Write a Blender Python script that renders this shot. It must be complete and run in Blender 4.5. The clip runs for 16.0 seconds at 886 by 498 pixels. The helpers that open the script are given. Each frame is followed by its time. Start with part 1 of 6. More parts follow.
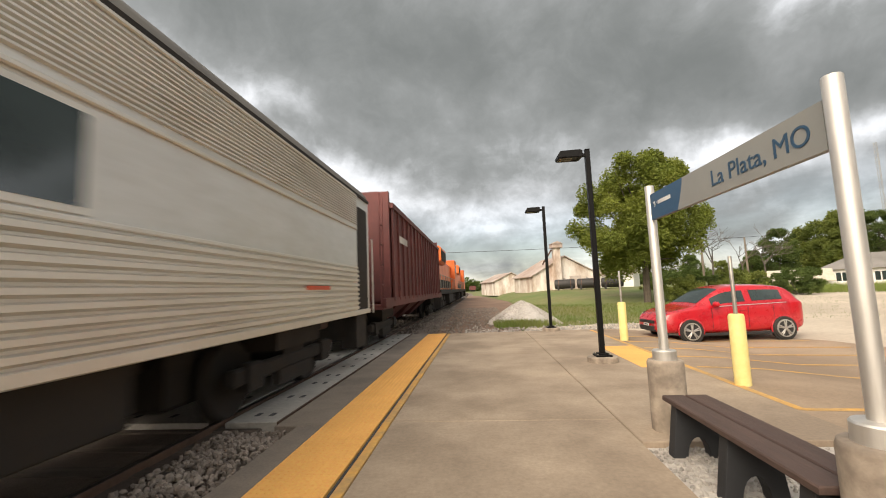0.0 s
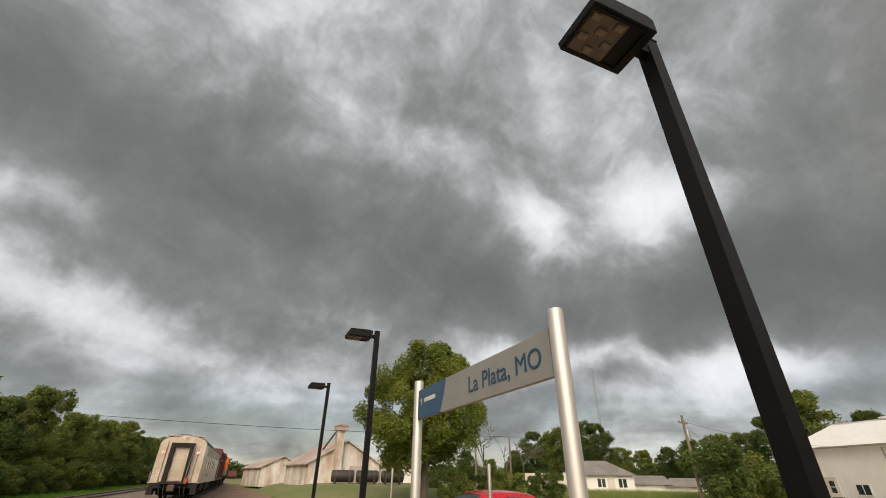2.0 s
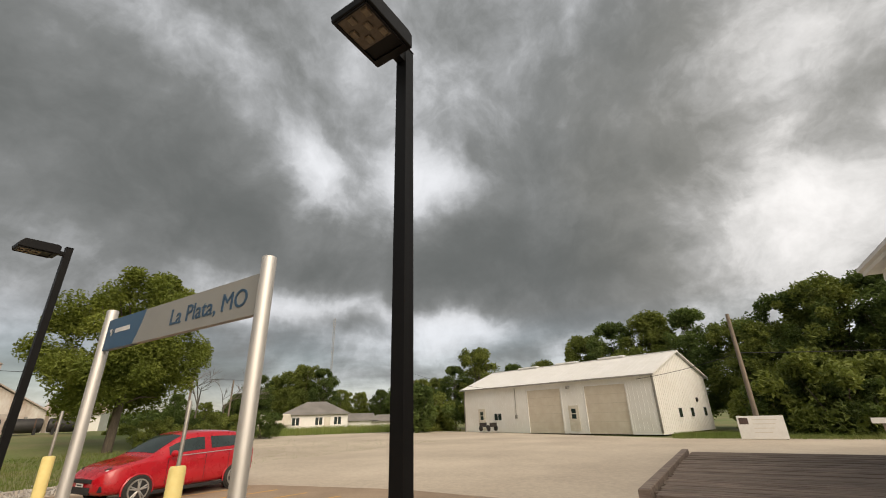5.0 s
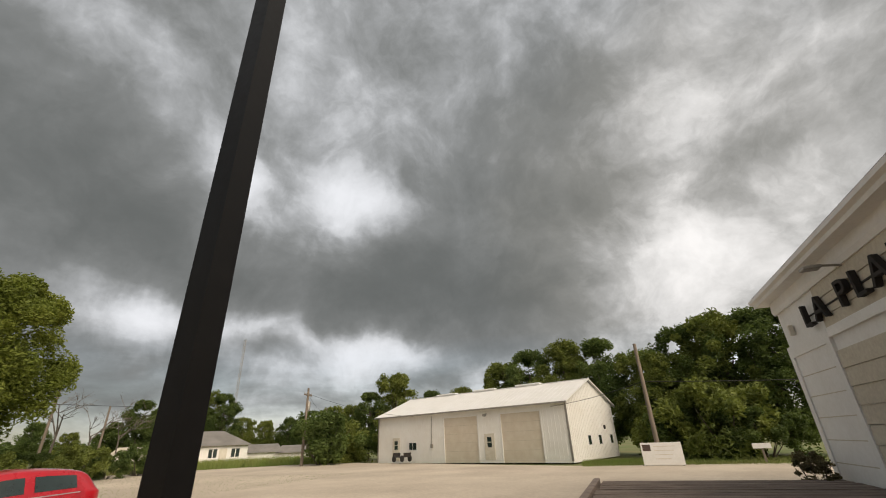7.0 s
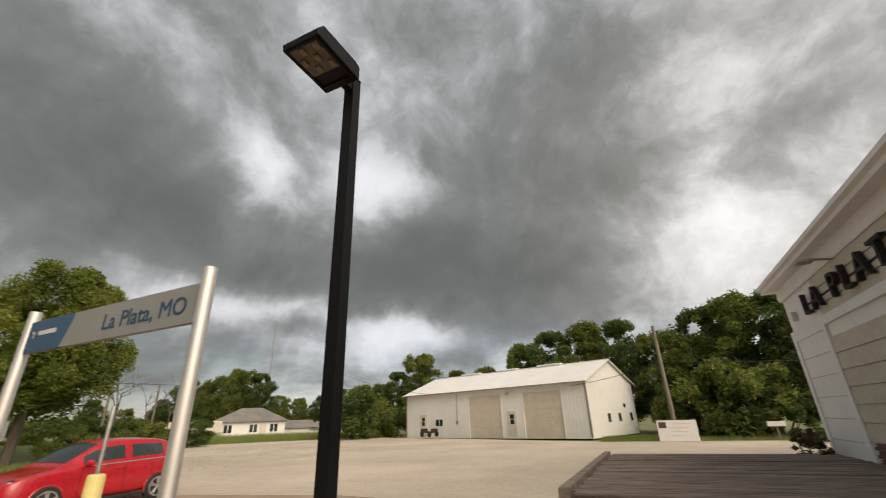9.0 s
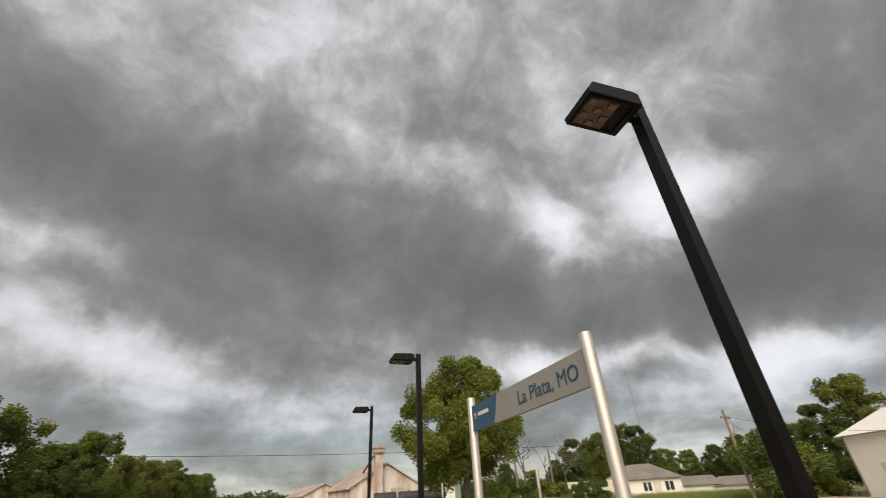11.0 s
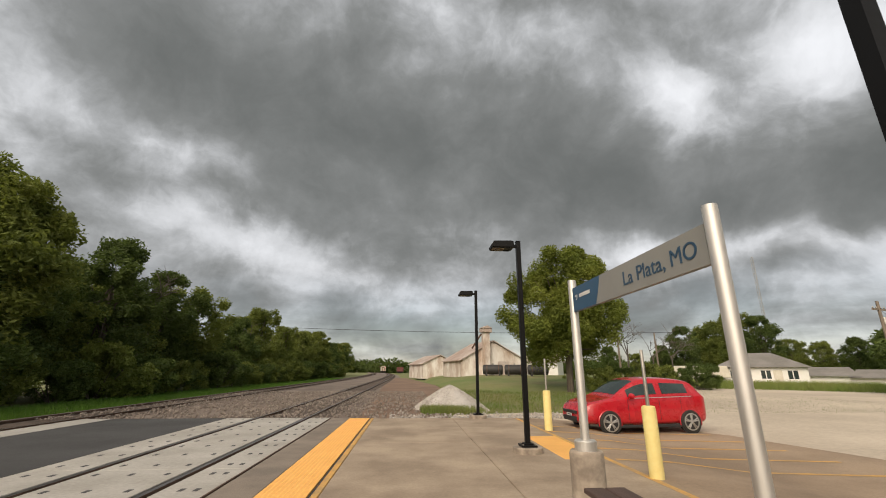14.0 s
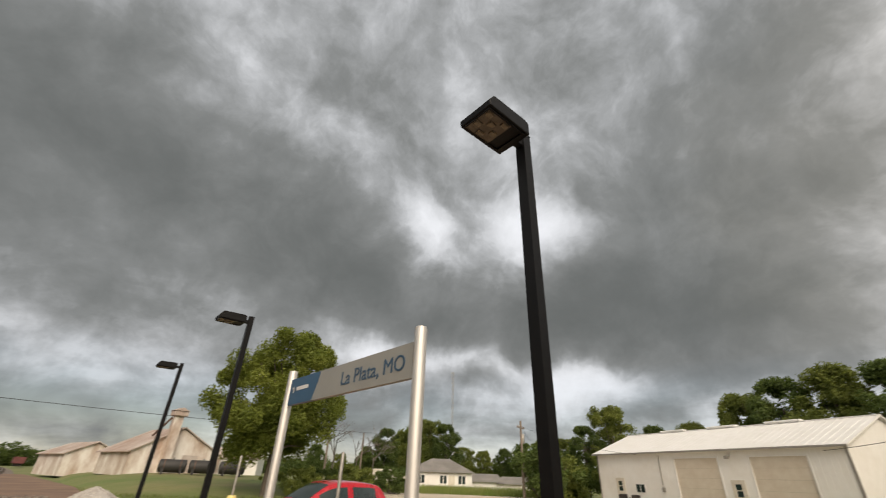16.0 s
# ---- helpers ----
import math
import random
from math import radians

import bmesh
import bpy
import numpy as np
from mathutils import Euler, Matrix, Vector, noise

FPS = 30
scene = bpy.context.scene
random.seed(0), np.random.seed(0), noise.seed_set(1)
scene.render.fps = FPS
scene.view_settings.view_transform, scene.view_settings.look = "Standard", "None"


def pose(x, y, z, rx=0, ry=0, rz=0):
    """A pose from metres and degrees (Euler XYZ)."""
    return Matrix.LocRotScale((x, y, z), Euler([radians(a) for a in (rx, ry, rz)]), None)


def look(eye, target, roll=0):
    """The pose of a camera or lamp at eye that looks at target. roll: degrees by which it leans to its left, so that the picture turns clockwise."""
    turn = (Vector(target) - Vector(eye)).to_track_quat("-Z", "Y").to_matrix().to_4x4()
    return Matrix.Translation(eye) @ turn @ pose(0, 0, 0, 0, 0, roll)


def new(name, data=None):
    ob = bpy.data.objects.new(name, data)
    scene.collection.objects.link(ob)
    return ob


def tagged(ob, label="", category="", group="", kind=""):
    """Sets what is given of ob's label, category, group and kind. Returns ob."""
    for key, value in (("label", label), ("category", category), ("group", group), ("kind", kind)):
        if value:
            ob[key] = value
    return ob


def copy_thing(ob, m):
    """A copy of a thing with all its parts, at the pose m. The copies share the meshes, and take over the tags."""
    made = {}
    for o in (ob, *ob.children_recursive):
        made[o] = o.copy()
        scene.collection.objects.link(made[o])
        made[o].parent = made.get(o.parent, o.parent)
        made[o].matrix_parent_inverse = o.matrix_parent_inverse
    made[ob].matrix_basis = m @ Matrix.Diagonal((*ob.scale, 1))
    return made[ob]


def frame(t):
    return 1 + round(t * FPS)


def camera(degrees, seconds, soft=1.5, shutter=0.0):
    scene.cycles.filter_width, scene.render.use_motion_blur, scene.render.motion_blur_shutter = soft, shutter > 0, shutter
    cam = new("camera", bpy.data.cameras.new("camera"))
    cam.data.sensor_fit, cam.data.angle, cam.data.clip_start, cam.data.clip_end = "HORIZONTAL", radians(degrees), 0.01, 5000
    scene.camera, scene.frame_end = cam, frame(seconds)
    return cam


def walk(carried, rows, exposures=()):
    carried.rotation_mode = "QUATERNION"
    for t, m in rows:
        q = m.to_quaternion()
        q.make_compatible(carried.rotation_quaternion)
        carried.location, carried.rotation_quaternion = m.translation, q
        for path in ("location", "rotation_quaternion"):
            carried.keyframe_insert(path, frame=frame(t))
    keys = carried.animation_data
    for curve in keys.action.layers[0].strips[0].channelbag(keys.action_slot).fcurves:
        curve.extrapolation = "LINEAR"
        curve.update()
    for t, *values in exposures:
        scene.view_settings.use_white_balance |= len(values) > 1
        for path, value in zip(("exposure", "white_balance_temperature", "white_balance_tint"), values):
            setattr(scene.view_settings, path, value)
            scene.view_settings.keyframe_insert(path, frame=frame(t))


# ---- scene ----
cam = camera(94.3, 16.0, soft=1.0, shutter=0.2)

PATH = [
    (0.0, (-0.013, 0.082, 1.422, 95.71, 2.30, 5.18)),
    (0.5, (0.006, 0.104, 1.431, 98.53, 0.86, 0.35)),
    (1.0, (0.208, 0.319, 1.519, 108.83, -0.77, -10.44)),
    (1.5, (0.194, 0.190, 1.515, 115.30, -1.12, -19.43)),
    (2.0, (0.327, 0.405, 1.562, 119.04, -0.59, -23.06)),
    (2.5, (-0.013, -0.052, 1.454, 117.37, -0.24, -27.41)),
    (3.0, (0.001, -0.081, 1.449, 117.14, -0.11, -33.49)),
    (3.5, (0.034, -0.085, 1.458, 116.08, -0.09, -40.97)),
    (4.0, (0.112, -0.050, 1.476, 114.82, 0.04, -47.95)),
    (4.2, (0.141, -0.035, 1.473, 114.24, 0.16, -50.79)),
    (6.3, (1.014, 0.153, 1.442, 114.01, 2.17, -62.82)),
    (6.5, (1.160, 0.246, 1.476, 116.39, 2.07, -64.75)),
    (7.0, (1.277, 0.284, 1.462, 115.04, 2.14, -67.63)),
    (7.5, (1.308, 0.271, 1.471, 114.85, 2.52, -71.33)),
    (8.0, (1.296, 0.211, 1.477, 115.24, 2.92, -72.57)),
    (8.5, (0.598, 0.032, 1.513, 113.06, 1.48, -72.63)),
    (9.0, (0.116, -0.260, 1.429, 112.49, 1.86, -64.34)),
    (9.5, (0.086, -0.163, 1.447, 114.69, 2.95, -52.91)),
    (10.0, (0.042, -0.115, 1.461, 117.21, 3.34, -40.84)),
    (10.2, (-0.002, -0.125, 1.449, 118.32, 3.53, -35.74)),
    (12.3, (-0.176, -0.169, 1.463, 120.72, 1.66, -1.20)),
    (12.5, (-0.170, -0.154, 1.463, 119.05, 1.54, -0.29)),
    (13.0, (-0.075, -0.060, 1.443, 113.40, 0.73, -0.47)),
    (13.5, (-0.032, -0.009, 1.428, 108.75, 0.12, -2.16)),
    (14.0, (-0.050, -0.016, 1.418, 106.48, -0.24, -4.67)),
    (14.5, (-0.056, -0.044, 1.413, 107.27, -1.12, -9.15)),
    (15.0, (-0.063, -0.060, 1.427, 111.21, -1.32, -17.57)),
    (15.5, (-0.070, -0.125, 1.429, 115.12, -1.69, -28.50)),
    (16.0, (-0.025, -0.118, 1.444, 119.00, -1.78, -41.50)),
]
EXPOSURES = [(0.0, 0.6), (0.5, 0.5), (1.0, 0.15), (2.0, -0.02), (4.0, -0.08), (8.0, -0.1), (12.5, 0.0), (16.0, -0.04)]
walk(cam, [(t, pose(*p)) for t, p in PATH], EXPOSURES)

# ---- world and light ----
world = bpy.data.worlds.new("storm_sky")
scene.world = world
world.use_nodes = True


def sky_nodes():
    nt = world.node_tree
    nt.nodes.clear()
    N, L = nt.nodes.new, nt.links.new

    def math_(op, a, b=None, clamp=False):
        m = N("ShaderNodeMath")
        m.operation, m.use_clamp = op, clamp
        for i, v in enumerate((a, b)):
            if v is None:
                continue
            if isinstance(v, (int, float)):
                m.inputs[i].default_value = v
            else:
                L(v, m.inputs[i])
        return m.outputs[0]

    def ramp(fac, stops):
        r = N("ShaderNodeValToRGB")
        r.color_ramp.interpolation = "B_SPLINE"
        els = r.color_ramp.elements
        while len(els) < len(stops):
            els.new(0.5)
        for e, (p, c) in zip(els, stops):
            e.position, e.color = p, (*c, 1)
        L(fac, r.inputs[0])
        return r.outputs[0]

    def noise_(vec, scale, detail, rough, distort=0.0):
        n = N("ShaderNodeTexNoise")
        n.inputs["Scale"].default_value, n.inputs["Detail"].default_value = scale, detail
        n.inputs["Roughness"].default_value, n.inputs["Distortion"].default_value = rough, distort
        L(vec, n.inputs["Vector"])
        return n.outputs[0]

    def mix(fac, a, b, mode="MIX"):
        m = N("ShaderNodeMix")
        m.data_type, m.blend_type = "RGBA", mode
        for k, v in ((0, fac), (6, a), (7, b)):
            if isinstance(v, (int, float)):
                m.inputs[k].default_value = v
            elif isinstance(v, tuple):
                m.inputs[k].default_value = (*v, 1)
            else:
                L(v, m.inputs[k])
        return m.outputs[2]

    co = N("ShaderNodeTexCoord")
    sep = N("ShaderNodeSeparateXYZ")
    L(co.outputs["Generated"], sep.inputs[0])
    x, y, z = sep.outputs
    up = math_("MAXIMUM", z, 0.0)
    den = math_("ADD", up, 0.34)
    px, py = math_("DIVIDE", x, den), math_("DIVIDE", y, den)
    flat = N("ShaderNodeCombineXYZ")
    L(px, flat.inputs[0]), L(py, flat.inputs[1])
    flat.inputs[2].default_value = 3.7
    big = noise_(flat.outputs[0], 1.0, 2.0, 0.45)
    mid = noise_(flat.outputs[0], 2.3, 6.0, 0.55, 0.35)
    dens = math_("ADD", math_("MULTIPLY", big, 0.24), math_("MULTIPLY", mid, 0.42))

    # ragged edges for the banks: the direction is shaken by noise
    shake = N("ShaderNodeTexNoise")
    shake.inputs["Scale"].default_value, shake.inputs["Detail"].default_value, shake.inputs["Roughness"].default_value = 5.0, 5.0, 0.55
    L(co.outputs["Generated"], shake.inputs["Vector"])
    cen = N("ShaderNodeVectorMath")
    cen.operation = "SUBTRACT"
    L(shake.outputs["Color"], cen.inputs[0])
    cen.inputs[1].default_value = (0.5, 0.5, 0.5)
    amp = N("ShaderNodeVectorMath")
    amp.operation = "SCALE"
    L(cen.outputs[0], amp.inputs[0])
    amp.inputs["Scale"].default_value = 0.13
    bent = N("ShaderNodeVectorMath")
    bent.operation = "ADD"
    L(co.outputs["Generated"], bent.inputs[0])
    L(amp.outputs[0], bent.inputs[1])

    def towards(az, el, rad):
        c = N("ShaderNodeVectorMath")
        c.operation = "DOT_PRODUCT"
        L(bent.outputs[0], c.inputs[0])
        c.inputs[1].default_value = (math.sin(radians(az)) * math.cos(radians(el)), math.cos(radians(az)) * math.cos(radians(el)), math.sin(radians(el)))
        r = N("ShaderNodeMapRange")
        r.interpolation_type = "SMOOTHSTEP"
        r.inputs["From Min"].default_value, r.inputs["From Max"].default_value = math.cos(radians(rad)), 1.0
        L(c.outputs["Value"], r.inputs[0])
        return r.outputs[0]

    puff = noise_(bent.outputs[0], 4.0, 8.0, 0.60, 0.2)
    dens = math_("SUBTRACT", math_("ADD", dens, math_("MULTIPLY", puff, 0.64)), 0.225)
    curl = noise_(bent.outputs[0], 10.5, 6.0, 0.6, 0.4)
    dens = math_("ADD", dens, math_("MULTIPLY", curl, 0.12))

    # the shaken direction as azimuth and elevation in degrees
    bsep = N("ShaderNodeSeparateXYZ")
    L(bent.outputs[0], bsep.inputs[0])
    azel = N("ShaderNodeCombineXYZ")
    L(math_("MULTIPLY", math_("ARCTAN2", bsep.outputs[0], bsep.outputs[1]), 57.2958), azel.inputs[0])
    L(math_("MULTIPLY", math_("ARCSINE", bsep.outputs[2]), 57.2958), azel.inputs[1])
    for az, el, wide, high, tilt, amount in THICK + THIN:
        mp = N("ShaderNodeMapping")
        mp.vector_type = "TEXTURE"
        mp.inputs["Location"].default_value = (az, el, 0)
        mp.inputs["Rotation"].default_value = (0, 0, radians(tilt))
        mp.inputs["Scale"].default_value = (wide, high, 1)
        L(azel.outputs[0], mp.inputs["Vector"])
        ln = N("ShaderNodeVectorMath")
        ln.operation = "LENGTH"
        L(mp.outputs[0], ln.inputs[0])
        r = N("ShaderNodeMapRange")
        r.interpolation_type = "SMOOTHSTEP"
        r.inputs["From Min"].default_value, r.inputs["From Max"].default_value = 0.0, 1.0
        r.inputs["To Min"].default_value, r.inputs["To Max"].default_value = amount, 0.0
        L(ln.outputs["Value"], r.inputs[0])
        dens = math_("ADD", dens, r.outputs[0])
    low = math_("SUBTRACT", 1.0, math_("MULTIPLY", up, 4.5), True)
    layer = N("ShaderNodeMapping")
    layer.inputs["Scale"].default_value = (3.2, 3.2, 17.0)
    L(co.outputs["Generated"], layer.inputs["Vector"])
    streak = noise_(layer.outputs[0], 1.0, 5.0, 0.55, 0.2)
    dens = math_("ADD", dens, math_("MULTIPLY", math_("MULTIPLY", math_("SUBTRACT", streak, 0.52), 0.7), low))
    cloud = ramp(dens, CLOUD)
    nish = N("ShaderNodeTexSky")
    nish.sky_type, nish.sun_disc = "NISHITA", False
    nish.sun_elevation, nish.sun_rotation = radians(SUN_ELEVATION), radians(SUN_AZIMUTH)
    sky = mix(1.0, nish.outputs[0], (0.11, 0.10, 0.09), "MULTIPLY")
    gap = math_("MULTIPLY", low, math_("SUBTRACT", 0.75, mid, True))
    col = mix(math_("MULTIPLY", gap, 1.5, True), cloud, sky)
    # thin rain-lit cloud and the brighter quarter of the hidden sun
    col = mix(math_("MULTIPLY", towards(108, 22, 34), 0.4), col, mix(1.0, col, (1.45, 1.33, 1.17), "MULTIPLY"))
    col = mix(math_("MULTIPLY", towards(SUN_AZIMUTH, SUN_ELEVATION, 60), 0.8), col, (1.5, 1.3, 1.05))
    bg = N("ShaderNodeBackground")
    L(col, bg.inputs[0])
    bg.inputs[1].default_value = SKY_STRENGTH
    out = N("ShaderNodeOutputWorld")
    L(bg.outputs[0], out.inputs[0])


SUN_AZIMUTH, SUN_ELEVATION, SKY_STRENGTH = 210.0, 36.0, 1.20
CLOUD = [(0.22, (0.80, 0.81, 0.84)), (0.38, (0.52, 0.53, 0.545)), (0.47, (0.32, 0.328, 0.334)), (0.57, (0.199, 0.205, 0.202)), (0.78, (0.121, 0.128, 0.125))]
# cloud banks: azimuth, elevation, half width and half height in degrees, tilt, thicker (+) or thinner (-)
THICK = [(-8, 32, 36, 14, -3, 0.13), (12, 28, 32, 15, -8, 0.18), (34, 21, 28, 10, -8, 0.19), (50, 19, 22, 9, 0, 0.11), (70, 17, 31, 12, -10, 0.30),
         (64, 26, 13, 9, -20, 0.12), (-31, 21, 19, 5, -10, 0.15), (47, 11.5, 9, 3.2, -5, 0.27), (67, 8.7, 8, 3.2, 15, 0.25), (0, 5.5, 32, 5.5, 0, 0.18),
         (82, 36, 28, 17, 0, 0.10), (8, 48, 28, 9, 0, 0.06), (-34, 36, 24, 12, 10, 0.10), (100, 42, 26, 14, 0, 0.08)]
THIN = [(38, 32, 11, 6, -45, -0.24), (24, 42, 17, 6, -15, -0.08), (57, 31, 16, 7, -12, -0.27), (36, 14, 20, 4.6, -4, -0.30), (59, 10.5, 20, 4.4, -6, -0.29), (78, 7, 20, 5, -5, -0.17),
        (-18, 14.5, 25, 6, -16, -0.22), (-36, 24, 15, 5, -20, -0.11), (-52, 31, 11, 6, 0, -0.10), (106, 15, 11, 12, 30, -0.14), (95, 18, 18, 14, 0, -0.07),
        (35, 26, 5, 9, 20, -0.10), (42, 47, 15, 9, 0, -0.06), (108, 29, 18, 15, 0, -0.05)]
sky_nodes()
sun_data = bpy.data.lights.new("sun", "SUN")
sun_data.energy, sun_data.angle, sun_data.color = 2.45, radians(40), (1.0, 0.86, 0.70)
sun = new("sun", sun_data)
sd = Vector((math.sin(radians(SUN_AZIMUTH)) * math.cos(radians(SUN_ELEVATION)), math.cos(radians(SUN_AZIMUTH)) * math.cos(radians(SUN_ELEVATION)), math.sin(radians(SUN_ELEVATION))))
sun.matrix_world = look(sd * 100, (0, 0, 0))


# ---- materials ----
def material(name, base, rough=0.7, metal=0.0, second=None, grain=8.0, patch=0.6, bump=0.15, spec=0.5, coat=0.0, stretch=None, streak=0.0, island=0.0):
    """Base colour varied at two scales, with fine relief; metres throughout."""
    m = bpy.data.materials.new(name)
    m.use_nodes = True
    nt = m.node_tree
    b = nt.nodes["Principled BSDF"]
    N, L = nt.nodes.new, nt.links.new
    co = N("ShaderNodeTexCoord")
    vec = co.outputs["Object"]
    if stretch:
        mp = N("ShaderNodeMapping")
        mp.inputs["Scale"].default_value = stretch
        L(vec, mp.inputs["Vector"])
        vec = mp.outputs[0]

    def nz(scale, detail, rough_):
        n = N("ShaderNodeTexNoise")
        n.inputs["Scale"].default_value, n.inputs["Detail"].default_value, n.inputs["Roughness"].default_value = scale, detail, rough_
        L(vec, n.inputs["Vector"])
        return n.outputs[0]

    second = second or tuple(c * 0.72 for c in base)
    big, small = nz(patch, 4, 0.6), nz(grain, 6, 0.65)
    r = N("ShaderNodeValToRGB")
    r.color_ramp.elements[0].position, r.color_ramp.elements[1].position = 0.36, 0.64
    r.color_ramp.elements[0].color, r.color_ramp.elements[1].color = (*second, 1), (*base, 1)
    L(big, r.inputs[0])
    mx = N("ShaderNodeMix")
    mx.data_type, mx.blend_type = "RGBA", "OVERLAY"
    mx.inputs[0].default_value = 0.35
    L(r.outputs[0], mx.inputs[6])
    L(small, mx.inputs[7])
    colour = mx.outputs[2]
    if island:
        g = N("ShaderNodeNewGeometry")
        oi = N("ShaderNodeObjectInfo")
        add = N("ShaderNodeMath")
        add.operation = "ADD"
        L(g.outputs["Random Per Island"], add.inputs[0])
        L(oi.outputs["Random"], add.inputs[1])
        mr = N("ShaderNodeMapRange")
        mr.inputs["From Max"].default_value = 2.0
        mr.inputs["To Min"].default_value, mr.inputs["To Max"].default_value = 1 - island, 1 + island
        L(add.outputs[0], mr.inputs[0])
        mu = N("ShaderNodeVectorMath")
        mu.operation = "SCALE"
        L(colour, mu.inputs[0])
        L(mr.outputs[0], mu.inputs["Scale"])
        colour = mu.outputs[0]
    L(colour, b.inputs["Base Color"])
    b.inputs["Metallic"].default_value = metal
    mr = N("ShaderNodeMapRange")
    mr.inputs["To Min"].default_value, mr.inputs["To Max"].default_value = max(0.02, rough - 0.12), min(1, rough + 0.12)
    L(small, mr.inputs[0])
    L(mr.outputs[0], b.inputs["Roughness"])
    b.inputs["Specular IOR Level"].default_value = spec
    b.inputs["Coat Weight"].default_value = coat
    if bump:
        bp = N("ShaderNodeBump")
        bp.inputs["Strength"].default_value, bp.inputs["Distance"].default_value = bump, 0.02
        L(small, bp.inputs["Height"])
        L(bp.outputs[0], b.inputs["Normal"])
    return m


def glowing(name, colour, strength):
    m = bpy.data.materials.new(name)
    m.use_nodes = True
    b = m.node_tree.nodes["Principled BSDF"]
    b.inputs["Base Color"].default_value = b.inputs["Emission Color"].default_value = (*colour, 1)
    b.inputs["Emission Strength"].default_value = strength
    return m


def leaf_material(name, base, second, spread=0.45):
    m = material(name, base, 0.6, second=second, grain=3.0, patch=0.25, bump=0, spec=0.25, island=spread)
    b = m.node_tree.nodes["Principled BSDF"]
    tr = m.node_tree.nodes.new("ShaderNodeBsdfTranslucent")
    tr.inputs[0].default_value = (base[0] * 1.3, base[1] * 1.4, base[2], 1)
    mx = m.node_tree.nodes.new("ShaderNodeMixShader")
    mx.inputs[0].default_value = 0.3
    m.node_tree.links.new(b.outputs[0], mx.inputs[1])
    m.node_tree.links.new(tr.outputs[0], mx.inputs[2])
    m.node_tree.links.new(mx.outputs[0], m.node_tree.nodes["Material Output"].inputs[0])
    return m


